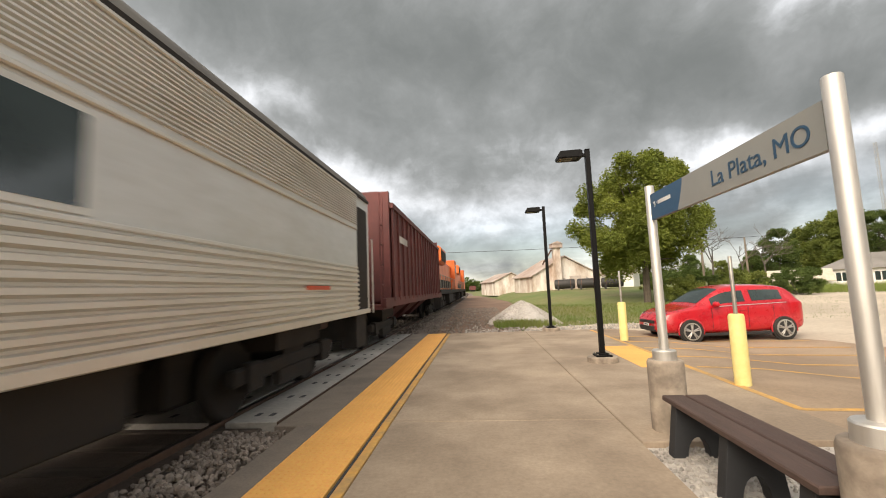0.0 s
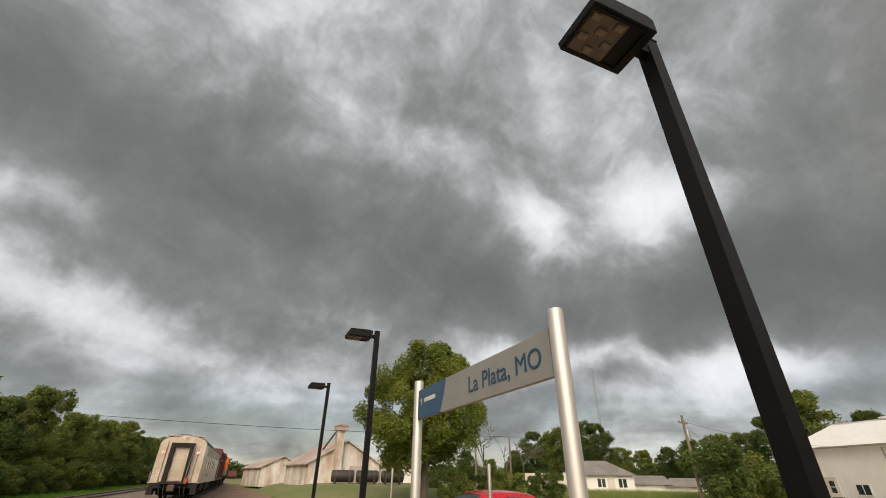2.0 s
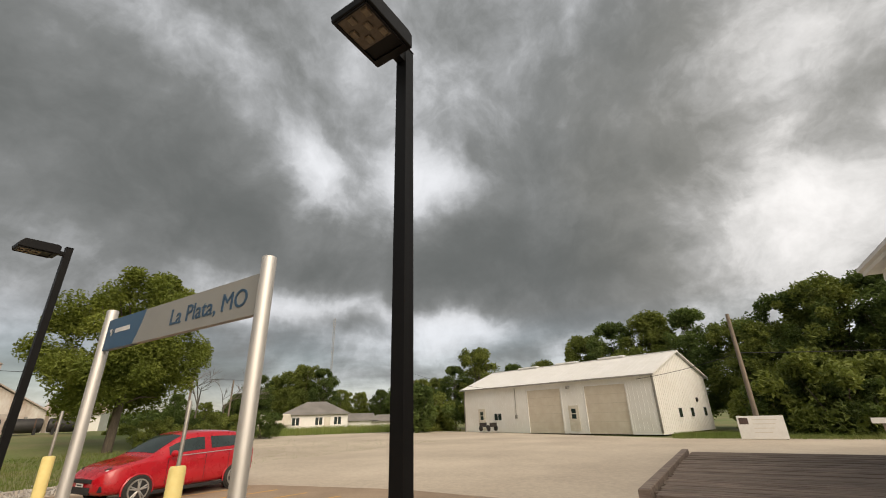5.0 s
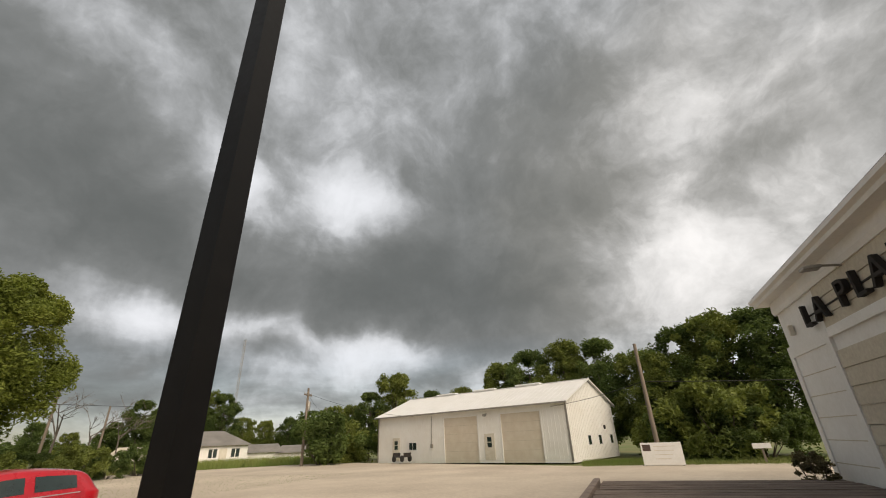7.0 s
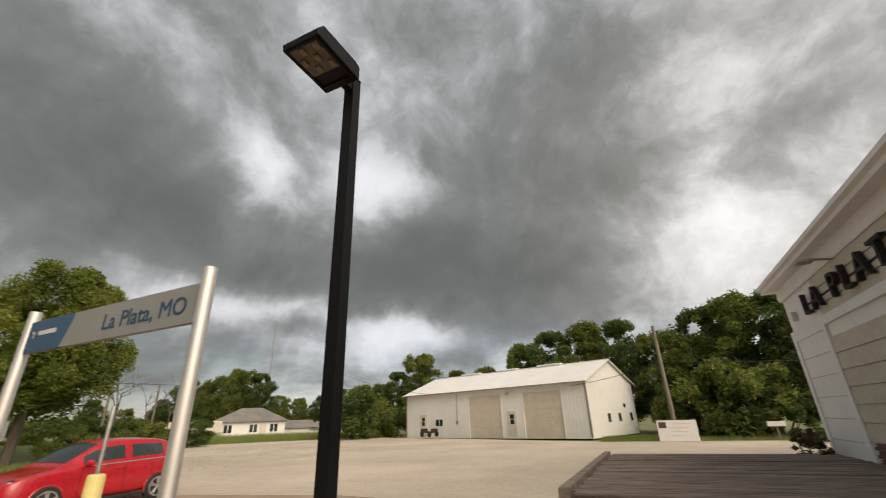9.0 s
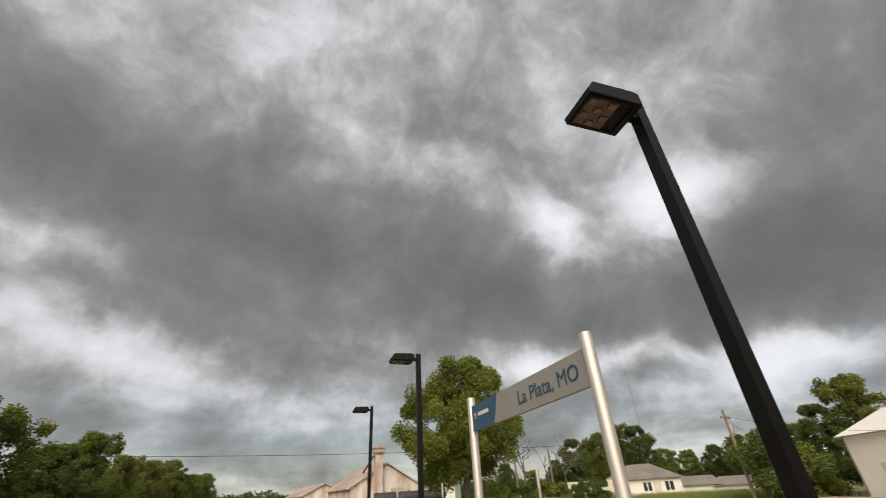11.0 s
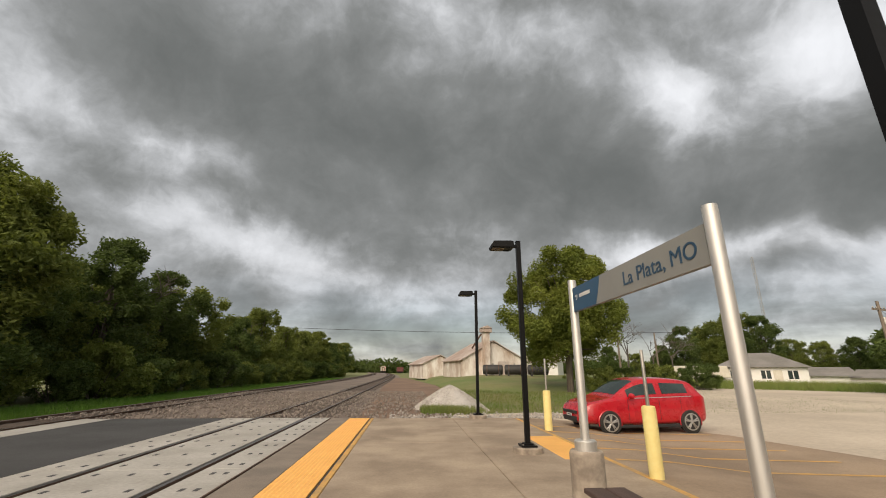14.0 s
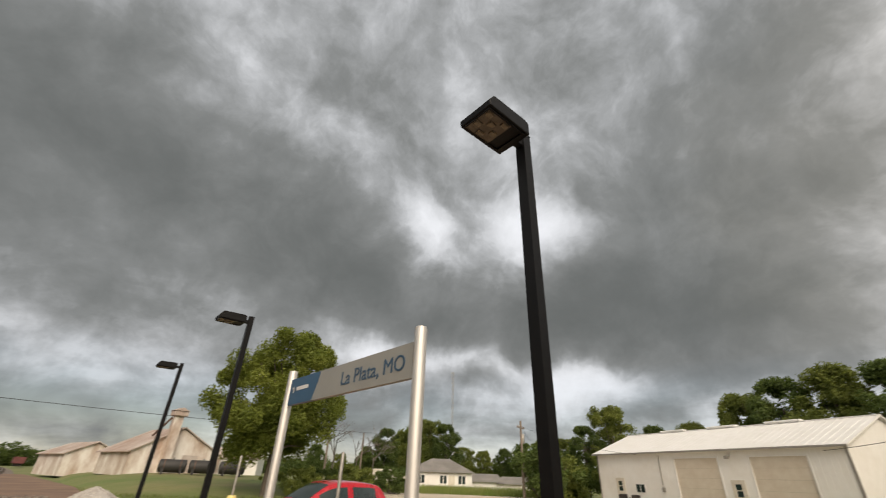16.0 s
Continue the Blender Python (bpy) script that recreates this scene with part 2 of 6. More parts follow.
M = dict(
    concrete=material("concrete", (0.42, 0.335, 0.25), 0.85, second=(0.27, 0.21, 0.155), grain=26, patch=0.8, bump=0.12),
    panel=material("crossing_concrete", (0.46, 0.44, 0.41), 0.85, second=(0.36, 0.34, 0.31), grain=18, patch=0.9, bump=0.15),
    pillar=material("cast_concrete", (0.41, 0.345, 0.275), 0.9, second=(0.22, 0.18, 0.145), grain=14, patch=4.0, bump=0.3),
    asphalt=material("asphalt", (0.075, 0.075, 0.078), 0.9, second=(0.05, 0.05, 0.052), grain=40, patch=0.6, bump=0.3),
    strip_asphalt=material("brown_asphalt", (0.27, 0.225, 0.185), 0.9, second=(0.19, 0.16, 0.135), grain=40, patch=1.2, bump=0.3),
    lot_pave=material("dusty_pavement", (0.38, 0.285, 0.20), 0.9, second=(0.25, 0.185, 0.13), grain=25, patch=0.45, bump=0.2),
    gravel=material("lot_gravel", (0.60, 0.52, 0.42), 0.95, second=(0.46, 0.39, 0.31), grain=9, patch=0.16, bump=0.5),
    ballast=material("ballast", (0.24, 0.195, 0.165), 0.95, second=(0.14, 0.11, 0.092), grain=14, patch=0.35, bump=0.9),
    stone=material("ballast_stone", (0.31, 0.265, 0.23), 0.9, second=(0.19, 0.155, 0.13), grain=9, patch=3, bump=0.3, island=0.5),
    white_stone=material("white_stone", (0.54, 0.51, 0.47), 0.9, second=(0.36, 0.33, 0.30), grain=9, patch=3, bump=0.3, island=0.35),
    oily=material("oily_ballast", (0.13, 0.098, 0.08), 0.95, second=(0.075, 0.055, 0.045), grain=12, patch=0.8, bump=0.8),
    fresh_blade=leaf_material("fresh_grass_blade", (0.12, 0.24, 0.035), (0.10, 0.18, 0.03), 0.3),
    optic=material("lamp_optic", (0.21, 0.17, 0.12), 0.4, second=(0.12, 0.10, 0.07), grain=30, patch=9, bump=0.1),
    dirt=material("brown_dirt", (0.25, 0.165, 0.115), 0.95, second=(0.17, 0.11, 0.08), grain=6, patch=0.3, bump=0.6),
    grass=material("grass_ground", (0.125, 0.175, 0.045), 0.95, second=(0.22, 0.20, 0.09), grain=5, patch=0.12, bump=0.6),
    blade=leaf_material("grass_blade", (0.14, 0.20, 0.045), (0.22, 0.22, 0.08)),
    yellow=material("tactile_yellow", (0.92, 0.50, 0.14), 0.7, second=(0.84, 0.44, 0.12), grain=30, patch=1.2, bump=0.1),
    yellow_paint=material("worn_yellow_paint", (0.68, 0.38, 0.09), 0.8, second=(0.46, 0.30, 0.13), grain=20, patch=2.5, bump=0.1),
    bollard=material("bollard_yellow", (0.88, 0.74, 0.31), 0.5, second=(0.82, 0.68, 0.27), grain=10, patch=1.5, bump=0.05),
    rust=material("rusty_steel", (0.14, 0.085, 0.06), 0.75, 0.2, second=(0.09, 0.055, 0.04), grain=16, patch=2, bump=0.3),
    railhead=material("rail_head", (0.26, 0.235, 0.22), 0.35, 0.9, grain=10, patch=1, bump=0.05),
    tie=material("timber_tie", (0.11, 0.085, 0.07), 0.9, second=(0.07, 0.055, 0.045), grain=8, patch=2, bump=0.4, stretch=(1, 8, 8), island=0.3),
    black=material("black_powder_coat", (0.005, 0.005, 0.0055), 0.5, second=(0.0035, 0.0035, 0.004), grain=20, patch=2, bump=0.04, spec=0.22),
    steel=material("brushed_aluminium", (0.60, 0.585, 0.56), 0.58, 0.85, second=(0.64, 0.62, 0.59), grain=30, patch=2, bump=0.04, stretch=(1, 1, 0.1)),
    sign_grey=material("sign_grey", (0.27, 0.275, 0.265), 0.5, second=(0.262, 0.267, 0.257), grain=0.8, patch=0.5, bump=0.0),
    sign_blue=material("sign_blue", (0.025, 0.085, 0.17), 0.4, second=(0.023, 0.08, 0.163), grain=0.8, patch=0.5, bump=0.0),
    letter_blue=material("letter_blue", (0.03, 0.085, 0.16), 0.5, bump=0),
    letter_white=material("letter_white", (0.8, 0.8, 0.8), 0.5, bump=0),
    plank=material("recycled_plank", (0.095, 0.06, 0.05), 0.7, second=(0.07, 0.045, 0.038), grain=12, patch=2, bump=0.25, stretch=(8, 1, 8)),
    bench_black=material("bench_black", (0.03, 0.032, 0.036), 0.65, second=(0.022, 0.023, 0.026), grain=12, patch=2, bump=0.15),
    stainless=material("stainless_side", (0.64, 0.62, 0.575), 0.34, 0.4, second=(0.55, 0.525, 0.475), grain=6, patch=0.4, bump=0.03, stretch=(1, 0.25, 1)),
    flute=material("stainless_flute", (0.70, 0.67, 0.61), 0.38, 0.4, second=(0.58, 0.54, 0.48), grain=6, patch=0.5, bump=0.03, stretch=(1, 0.2, 1)),
    car_end=material("silver_end", (0.66, 0.58, 0.48), 0.5, 0.25, second=(0.52, 0.41, 0.31), grain=6, patch=0.9, bump=0.06),
    roof_dark=material("sooty_roof", (0.20, 0.185, 0.16), 0.7, second=(0.12, 0.11, 0.10), grain=5, patch=0.6, bump=0.1),
    underframe=material("dark_underframe", (0.016, 0.0145, 0.0135), 0.88, second=(0.028, 0.023, 0.019), grain=9, patch=1.5, bump=0.2),
    hopper=material("oxide_red", (0.16, 0.045, 0.042), 0.65, second=(0.10, 0.03, 0.03), grain=7, patch=0.7, bump=0.1),
    orange=material("loco_orange", (0.80, 0.17, 0.03), 0.45, second=(0.68, 0.13, 0.025), grain=6, patch=0.8, bump=0.04),
    hot_orange=material("orange_flag", (0.62, 0.10, 0.035), 0.6, bump=0.02),
    red_paint=material("car_red", (0.47, 0.006, 0.017), 0.28, second=(0.42, 0.006, 0.015), grain=3, patch=0.8, bump=0.0, coat=0.7),
    glass=material("dark_glass", (0.025, 0.04, 0.04), 0.06, second=(0.02, 0.032, 0.032), grain=2, patch=1, bump=0.0, spec=0.9),
    tyre=material("tyre_rubber", (0.022, 0.021, 0.02), 0.85, second=(0.035, 0.032, 0.028), grain=20, patch=5, bump=0.2),
    alloy=material("alloy_wheel", (0.62, 0.61, 0.60), 0.35, 0.8, second=(0.5, 0.49, 0.47), grain=20, patch=6, bump=0.02),
    lamp_glass=material("headlamp_lens", (0.75, 0.77, 0.78), 0.12, second=(0.6, 0.62, 0.63), bump=0.0),
    red_lens=material("red_lens", (0.5, 0.02, 0.02), 0.2, bump=0.0),
    tail_glow=glowing("lit_tail_lamp", (1.0, 0.06, 0.05), 6.0),
    plastic=material("black_plastic", (0.025, 0.025, 0.027), 0.6, bump=0.05),
    plate=material("plate_white", (0.7, 0.7, 0.68), 0.5, bump=0.0),
    white_metal=material("white_ribbed_metal", (0.84, 0.83, 0.80), 0.5, 0.0, second=(0.79, 0.77, 0.73), grain=2, patch=0.4, bump=0.04),
    roof_metal=material("pale_roof_metal", (0.82, 0.81, 0.79), 0.5, 0.0, second=(0.77, 0.76, 0.73), grain=2, patch=0.4, bump=0.05),
    door_tan=material("tan_door", (0.64, 0.57, 0.47), 0.6, second=(0.62, 0.55, 0.45), grain=1.2, patch=0.5, bump=0.03),
    tan_siding=material("tan_siding", (0.56, 0.51, 0.41), 0.75, second=(0.50, 0.45, 0.36), grain=12, patch=0.7, bump=0.08),
    white_trim=material("white_trim", (0.80, 0.79, 0.77), 0.6, second=(0.74, 0.73, 0.70), grain=10, patch=0.8, bump=0.05),
    brick=material("brown_brick", (0.20, 0.095, 0.065), 0.9, second=(0.14, 0.07, 0.05), grain=12, patch=3, bump=0.3, island=0.35),
    old_deck=material("weathered_deck", (0.23, 0.185, 0.155), 0.9, second=(0.13, 0.10, 0.085), grain=9, patch=1.2, bump=0.5, stretch=(6, 1, 6), island=0.35),
    hedge_bush=leaf_material("shrub_leaf", (0.17, 0.14, 0.08), (0.11, 0.095, 0.05)),
    old_white=material("peeling_white_wall", (0.80, 0.76, 0.71), 0.85, second=(0.47, 0.36, 0.29), grain=5, patch=0.7, bump=0.15, stretch=(1, 1, 0.4)),
    rust_roof=material("rusty_tin_roof", (0.52, 0.46, 0.42), 0.7, second=(0.36, 0.26, 0.21), grain=3, patch=0.25, bump=0.1),
    tank=material("tank_grey", (0.022, 0.022, 0.024), 0.6, 0.1, second=(0.045, 0.042, 0.04), grain=4, patch=0.5, bump=0.05),
    shingle=material("grey_shingle", (0.24, 0.225, 0.21), 0.9, second=(0.18, 0.17, 0.155), grain=10, patch=0.5, bump=0.2),
    bark=material("bark", (0.13, 0.105, 0.08), 0.95, second=(0.08, 0.065, 0.05), grain=8, patch=2, bump=0.6, stretch=(2, 2, 0.5)),
    pole_wood=material("pole_wood", (0.24, 0.195, 0.155), 0.9, second=(0.17, 0.14, 0.11), grain=9, patch=1.5, bump=0.3, stretch=(3, 3, 0.3)),
    leaf=leaf_material("broad_leaf", (0.20, 0.225, 0.042), (0.105, 0.135, 0.026)),
    leaf_dark=leaf_material("dark_leaf", (0.12, 0.16, 0.042), (0.06, 0.09, 0.026)),
    leaf_wood=leaf_material("woodland_leaf", (0.21, 0.235, 0.055), (0.10, 0.13, 0.032)),
    twig=material("bare_twig", (0.17, 0.145, 0.12), 0.95, bump=0.1),
    galv=material("galvanised_pipe", (0.42, 0.40, 0.37), 0.5, 0.7, second=(0.34, 0.32, 0.29), grain=12, patch=2, bump=0.1),
    reflector=material("lamp_reflector", (0.10, 0.085, 0.065), 0.35, 0.4, second=(0.12, 0.10, 0.08), grain=30, patch=20, bump=0.2),
    cable=material("black_cable", (0.02, 0.02, 0.02), 0.6, bump=0.0),
    cream=material("cream_paint", (0.68, 0.64, 0.55), 0.6, second=(0.60, 0.55, 0.46), grain=6, patch=1, bump=0.05),
    mark=material("dark_print", (0.06, 0.06, 0.07), 0.7, bump=0.0),
    galv_white=material("white_reporting_mark", (0.6, 0.57, 0.53), 0.7, bump=0.0),
)


# ---- mesh helpers ----
class Build:
    """Collects boxes, rods, lathes and sheets into one mesh."""

    def __init__(self):
        self.v, self.f = [], []

    def add(self, pts, faces):
        k = len(self.v)
        self.v += [tuple(p) for p in pts]
        self.f += [tuple(i + k for i in f) for f in faces]
        return self

    def box(self, x0, y0, z0, x1, y1, z1, m=None, chamfer=0.0):
        if chamfer:
            c = chamfer
            pts = []
            for z, i in ((z0, c), (z0 + c, 0), (z1 - c, 0), (z1, c)):
                pts += [(x0 + i, y0 + i, z), (x1 - i, y0 + i, z), (x1 - i, y1 - i, z), (x0 + i, y1 - i, z)]
            fs = [(3, 2, 1, 0), (12, 13, 14, 15)]
            for r in range(3):
                fs += [(r * 4 + i, r * 4 + (i + 1) % 4, r * 4 + 4 + (i + 1) % 4, r * 4 + 4 + i) for i in range(4)]
        else:
            pts = [(x, y, z) for z in (z0, z1) for x, y in ((x0, y0), (x1, y0), (x1, y1), (x0, y1))]
            fs = [(3, 2, 1, 0), (4, 5, 6, 7), (0, 1, 5, 4), (1, 2, 6, 5), (2, 3, 7, 6), (3, 0, 4, 7)]
        if m is not None:
            pts = [m @ Vector(p) for p in pts]
        return self.add(pts, fs)

    def rod(self, a, b, r0, r1=None, n=12, caps=True):
        a, b = Vector(a), Vector(b)
        r1 = r0 if r1 is None else r1
        q = (b - a).to_track_quat("Z", "Y")
        pts = []
        for c, r in ((a, r0), (b, r1)):
            pts += [c + q @ Vector((r * math.cos(2 * math.pi * i / n), r * math.sin(2 * math.pi * i / n), 0)) for i in range(n)]
        fs = [(i, (i + 1) % n, n + (i + 1) % n, n + i) for i in range(n)]
        if caps:
            fs += [tuple(range(n - 1, -1, -1)), tuple(range(n, 2 * n))]
        return self.add(pts, fs)

    def lathe(self, rings, n=24, centre=(0, 0, 0), m=None, caps=True):
        """rings: (radius, height) from bottom to top, closed at both ends where caps is true."""
        pts = []
        for r, h in rings:
            pts += [Vector((r * math.cos(2 * math.pi * i / n), r * math.sin(2 * math.pi * i / n), h)) for i in range(n)]
        fs = []
        for k in range(len(rings) - 1):
            fs += [(k * n + i, k * n + (i + 1) % n, k * n + n + (i + 1) % n, k * n + n + i) for i in range(n)]
        if caps:
            fs += [tuple(range(n - 1, -1, -1)), tuple((len(rings) - 1) * n + i for i in range(n))]
        m = m if m is not None else Matrix.Translation(centre)
        return self.add([m @ p for p in pts], fs)

    def extrude(self, outline, a, b, axis="y"):
        """A closed outline of (u, w) swept along an axis from a to b. axis y: u is x; axis x: u is y; axis z: outline is x, y."""
        n = len(outline)
        put = {"y": lambda u, w, s: (u, s, w), "x": lambda u, w, s: (s, u, w), "z": lambda u, w, s: (u, w, s)}[axis]
        pts = [put(u, w, a) for u, w in outline] + [put(u, w, b) for u, w in outline]
        fs = [(i, (i + 1) % n, n + (i + 1) % n, n + i) for i in range(n)]
        fs += [tuple(range(n - 1, -1, -1)), tuple(range(n, 2 * n))]
        return self.add(pts, fs)

    def data(self, name, mat, smooth=False):
        me = bpy.data.meshes.new(name)
        me.from_pydata(self.v, [], self.f)
        bm = bmesh.new()
        bm.from_mesh(me)
        bmesh.ops.recalc_face_normals(bm, faces=bm.faces)
        bm.to_mesh(me)
        bm.free()
        me.materials.append(mat)
        if smooth:
            me.polygons.foreach_set("use_smooth", [True] * len(me.polygons))
            me.set_sharp_from_angle(angle=radians(38))
        return me


def raw(name, verts, faces, mat):
    me = bpy.data.meshes.new(name)
    me.from_pydata(verts, [], faces)
    me.materials.append(mat)
    return me


def part(name, b, mat, parent=None, label="", smooth=False, kind="", bevel=0.0):
    ob = new(name, b.data(name, mat, smooth) if isinstance(b, Build) else b)
    if parent is not None:
        ob.parent = parent
    if bevel:
        md = ob.modifiers.new("edge", "BEVEL")
        md.width, md.segments, md.limit_method = bevel, 2, "ANGLE"
    return tagged(ob, label=label, kind=kind)


def thing(name, x, y, z, label, category, turn=0.0, group="", kind=""):
    ob = new(name)
    ob.empty_display_size = 0.2
    ob.matrix_basis = pose(x, y, z, 0, 0, turn)
    return tagged(ob, label, category, group, kind)


def words(name, text, size, mat, m, parent=None, depth=0.004, label="", align="LEFT", stretch=1.0, space=1.0, bold=0.0):
    cu = bpy.data.curves.new(name, "FONT")
    cu.body, cu.size, cu.extrude, cu.align_x, cu.space_character = text, size, depth, align, space
    cu.offset = bold
    tmp = bpy.data.objects.new(name, cu)
    scene.collection.objects.link(tmp)
    me = bpy.data.meshes.new_from_object(tmp.evaluated_get(bpy.context.evaluated_depsgraph_get()))
    bpy.data.objects.remove(tmp)
    me.materials.clear()
    me.materials.append(mat)
    link = list(range(len(me.vertices)))

    def root(i):
        while link[i] != i:
            link[i] = link[link[i]]
            i = link[i]
        return i

    for e in me.edges:
        link[root(e.vertices[0])] = root(e.vertices[1])
    glyphs = {}
    for p in me.polygons:
        glyphs.setdefault(root(p.vertices[0]), []).append(tuple(p.vertices))
    for fs in glyphs.values():
        use = {}
        fs = [tuple(use.setdefault(i, len(use)) for i in f) for f in fs]
        ob = new(name, raw(name, [tuple(me.vertices[i].co) for i in use], fs, mat))
        ob.parent = parent
        ob.matrix_basis = m @ Matrix.Diagonal((stretch, 1, 1, 1))
        tagged(ob, label=label)


# ---- ground, platform, tracks ----
def track_x(y):
    return -3.88 - 2.6e-4 * max(0.0, y - 60.0) ** 2


def sheet(name, pts, z0, z1, mat, label, category="ground", kind="structure"):
    b = Build().extrude(pts, z0, z1, "z")
    return tagged(new(name, b.data(name, mat)), label, category, kind=kind)


ground_b = Build()
GX = [-1800, -400, -120, -40, -14, 2, 20, 60, 140, 400, 1800]
GY = [-1800, -400, -100, -20, 14, 40, 80, 140, 250, 500, 1900]
for i in range(10):
    for j in range(10):
        ground_b.add([(GX[i], GY[j], -0.30), (GX[i + 1], GY[j], -0.30), (GX[i + 1], GY[j + 1], -0.30), (GX[i], GY[j + 1], -0.30)], [(0, 1, 2, 3)])
part("ground", ground_b, M["grass"], label="flat grassy ground reaching to the horizon", kind="structure")

# ballast bed that follows the curve
bed = Build()
ys = list(range(-40, 60, 10)) + list(range(60, 520, 20))
for a, c in zip(ys, ys[1:]):
    xa, xc = track_x(a), track_x(c)
    for (l, zl), (r, zr) in (((-9.6, -0.31), (-8.4, -0.09)), ((-8.4, -0.09), (-4.6, -0.09)), ((-4.6, -0.09), (-3.3, -0.10)), ((-3.3, -0.10), (-1.6, -0.09)), ((-1.6, -0.09), (1.25, -0.09)), ((1.25, -0.09), (2.6, -0.31))):
        bed.add([(xa + l, a, zl), (xa + r, a, zr), (xc + r, c, zr), (xc + l, c, zl)], [(0, 1, 2, 3)])
for off in (0.0, -6.75):
    oil = Build()
    for a, c in zip(ys, ys[1:]):
        xa, xc = track_x(a) + off, track_x(c) + off
        oil.add([(xa - 1.25, a, -0.083), (xa + 1.25, a, -0.083), (xc + 1.25, c, -0.083), (xc - 1.25, c, -0.083)], [(0, 1, 2, 3)])
    part("oily_ballast", oil, M["oily"], label="dark oil-stained ballast between the rails", kind="structure")
part("track_bed", bed, M["ballast"], label="grey-brown stone ballast under two tracks", kind="structure")
sheet("dirt_strip", [(-1.7, 14.1), (1.2, 14.1), (2.6, 24), (3.0, 45), (-0.5, 90), (-4.5, 90), (-2.6, 45), (-1.8, 24)], -0.4, -0.11, M["dirt"], "strip of bare brown dirt beside the track")
sheet("gravel_lot", [(8.4, -40), (9.2, 6.9), (8.3, 11.0), (6.5, 13.4), (9.5, 19.0), (17, 30), (30, 46), (44, 55), (47, 46), (41, 27), (35, 14), (29.5, 3), (28.5, -40)], -0.4, -0.17, M["gravel"], "wide pale gravel parking lot with tyre marks", "parking lot")
sheet("gravel_edge", [(1.4, 14.0), (7.0, 13.8), (8.4, 16.0), (4.5, 16.4), (1.6, 15.6)], -0.4, -0.10, M["gravel"], "strip of pale loose gravel beside the platform end")
pave = Build()
for a_, c_ in (((3.3, 0.0), (4.4, -0.03)), ((4.4, -0.03), (5.6, -0.155)), ((5.6, -0.155), (9.2, -0.16))):
    (xa, za), (xc, zc) = a_, c_
    for ya, yc in ((-6.0, 6.9), (6.9, 11.0), (11.0, 13.7)):
        lim = {-6.0: 8.4, 6.9: 9.2, 11.0: 8.3, 13.7: 6.4}
        pave.add([(min(xa, lim[ya]), ya, za - 0.006), (min(xc, lim[ya]), ya, zc - 0.006), (min(xc, lim[yc]), yc, zc - 0.006), (min(xa, lim[yc]), yc, za - 0.006)], [(0, 1, 2, 3)])
part("lot_pavement", pave, M["lot_pave"], label="dusty tan pavement with faded yellow bay lines", kind="structure")["category"] = "pavement"
part("pavement_base", Build().box(3.32, -6.0, -0.5, 8.2, 13.6, -0.175), M["lot_pave"], label="edge of the dusty pavement", kind="structure")

platform = thing("platform", 0, 0, 0, "low concrete station platform with yellow tactile edging", "platform", kind="structure")


def slab(name, x0, y0, x1, y1, mat, parent, top=0.0, deep=0.25, gap=0.006, label=""):
    return part(name, Build().box(x0 + gap, y0 + gap, top - deep, x1 - gap, y1 - gap, top, chamfer=0.008), mat, parent, label)


for y0, y1 in ((-14, -8.6), (-8.6, -3.2), (-3.2, 0.7), (0.7, 4.7), (4.7, 9.2), (9.2, 13.7)):
    slab("concrete_slab", -1.06, y0, 1.36, y1, M["concrete"], platform)
for y0, y1 in ((-14, -7), (-7, 0.0), (4.05, 8.6), (8.6, 13.7)):
    slab("concrete_slab", 1.36, y0, 3.3, y1, M["concrete"], platform)
slab("edge_asphalt", -2.36, 4.6, -1.80, 13.9, M["strip_asphalt"], platform, label="worn brown asphalt strip")
slab("edge_asphalt", -2.10, -14, -1.80, 4.6, M["strip_asphalt"], platform, label="worn brown asphalt strip")
slab("edge_band", -1.155, -14, -1.06, 13.7, M["yellow_paint"], platform, gap=0.002, label="worn painted yellow line")
slab("joint_sealer", -1.185, -14, -1.155, 13.7, M["asphalt"], platform, top=-0.008, gap=0.0, label="black joint sealer")
# tactile tiles with truncated domes
tile_b = Build().box(-1.79, 0.002, -0.2, -1.19, 1.216, 0.004)
for i in range(10):
    for j in range(20):
        cx, cy = -1.765 + 0.06 * i + 0.005, 0.03 + 0.061 * j
        pts = [(cx + r * dx, cy + r * dy, h) for r, h in ((0.014, 0.004), (0.008, 0.010)) for dx, dy in ((1, 0), (0, 1), (-1, 0), (0, -1))]
        tile_b.add(pts, [(0, 1, 5, 4), (1, 2, 6, 5), (2, 3, 7, 6), (3, 0, 4, 7), (4, 5, 6, 7)])
tile_me = tile_b.data("tactile_tile", M["yellow"])
for k in range(22):
    t_ = new("tactile_tile", tile_me)
    t_.parent = platform
    t_.matrix_basis = pose(0, -13.1 + 1.22 * k, 0)

# pea gravel bed round the bench
stone_meshes = []
for k in range(4):
    rnd = random.Random(k)
    bm_ = bmesh.new()
    bmesh.ops.create_icosphere(bm_, subdivisions=1, radius=1.0)
    for v in bm_.verts:
        v.co *= rnd.uniform(0.7, 1.15)
    stone_meshes.append([v.co.copy() for v in bm_.verts])
    stone_faces = [[v.index for v in f.verts] for f in bm_.faces]
    bm_.free()


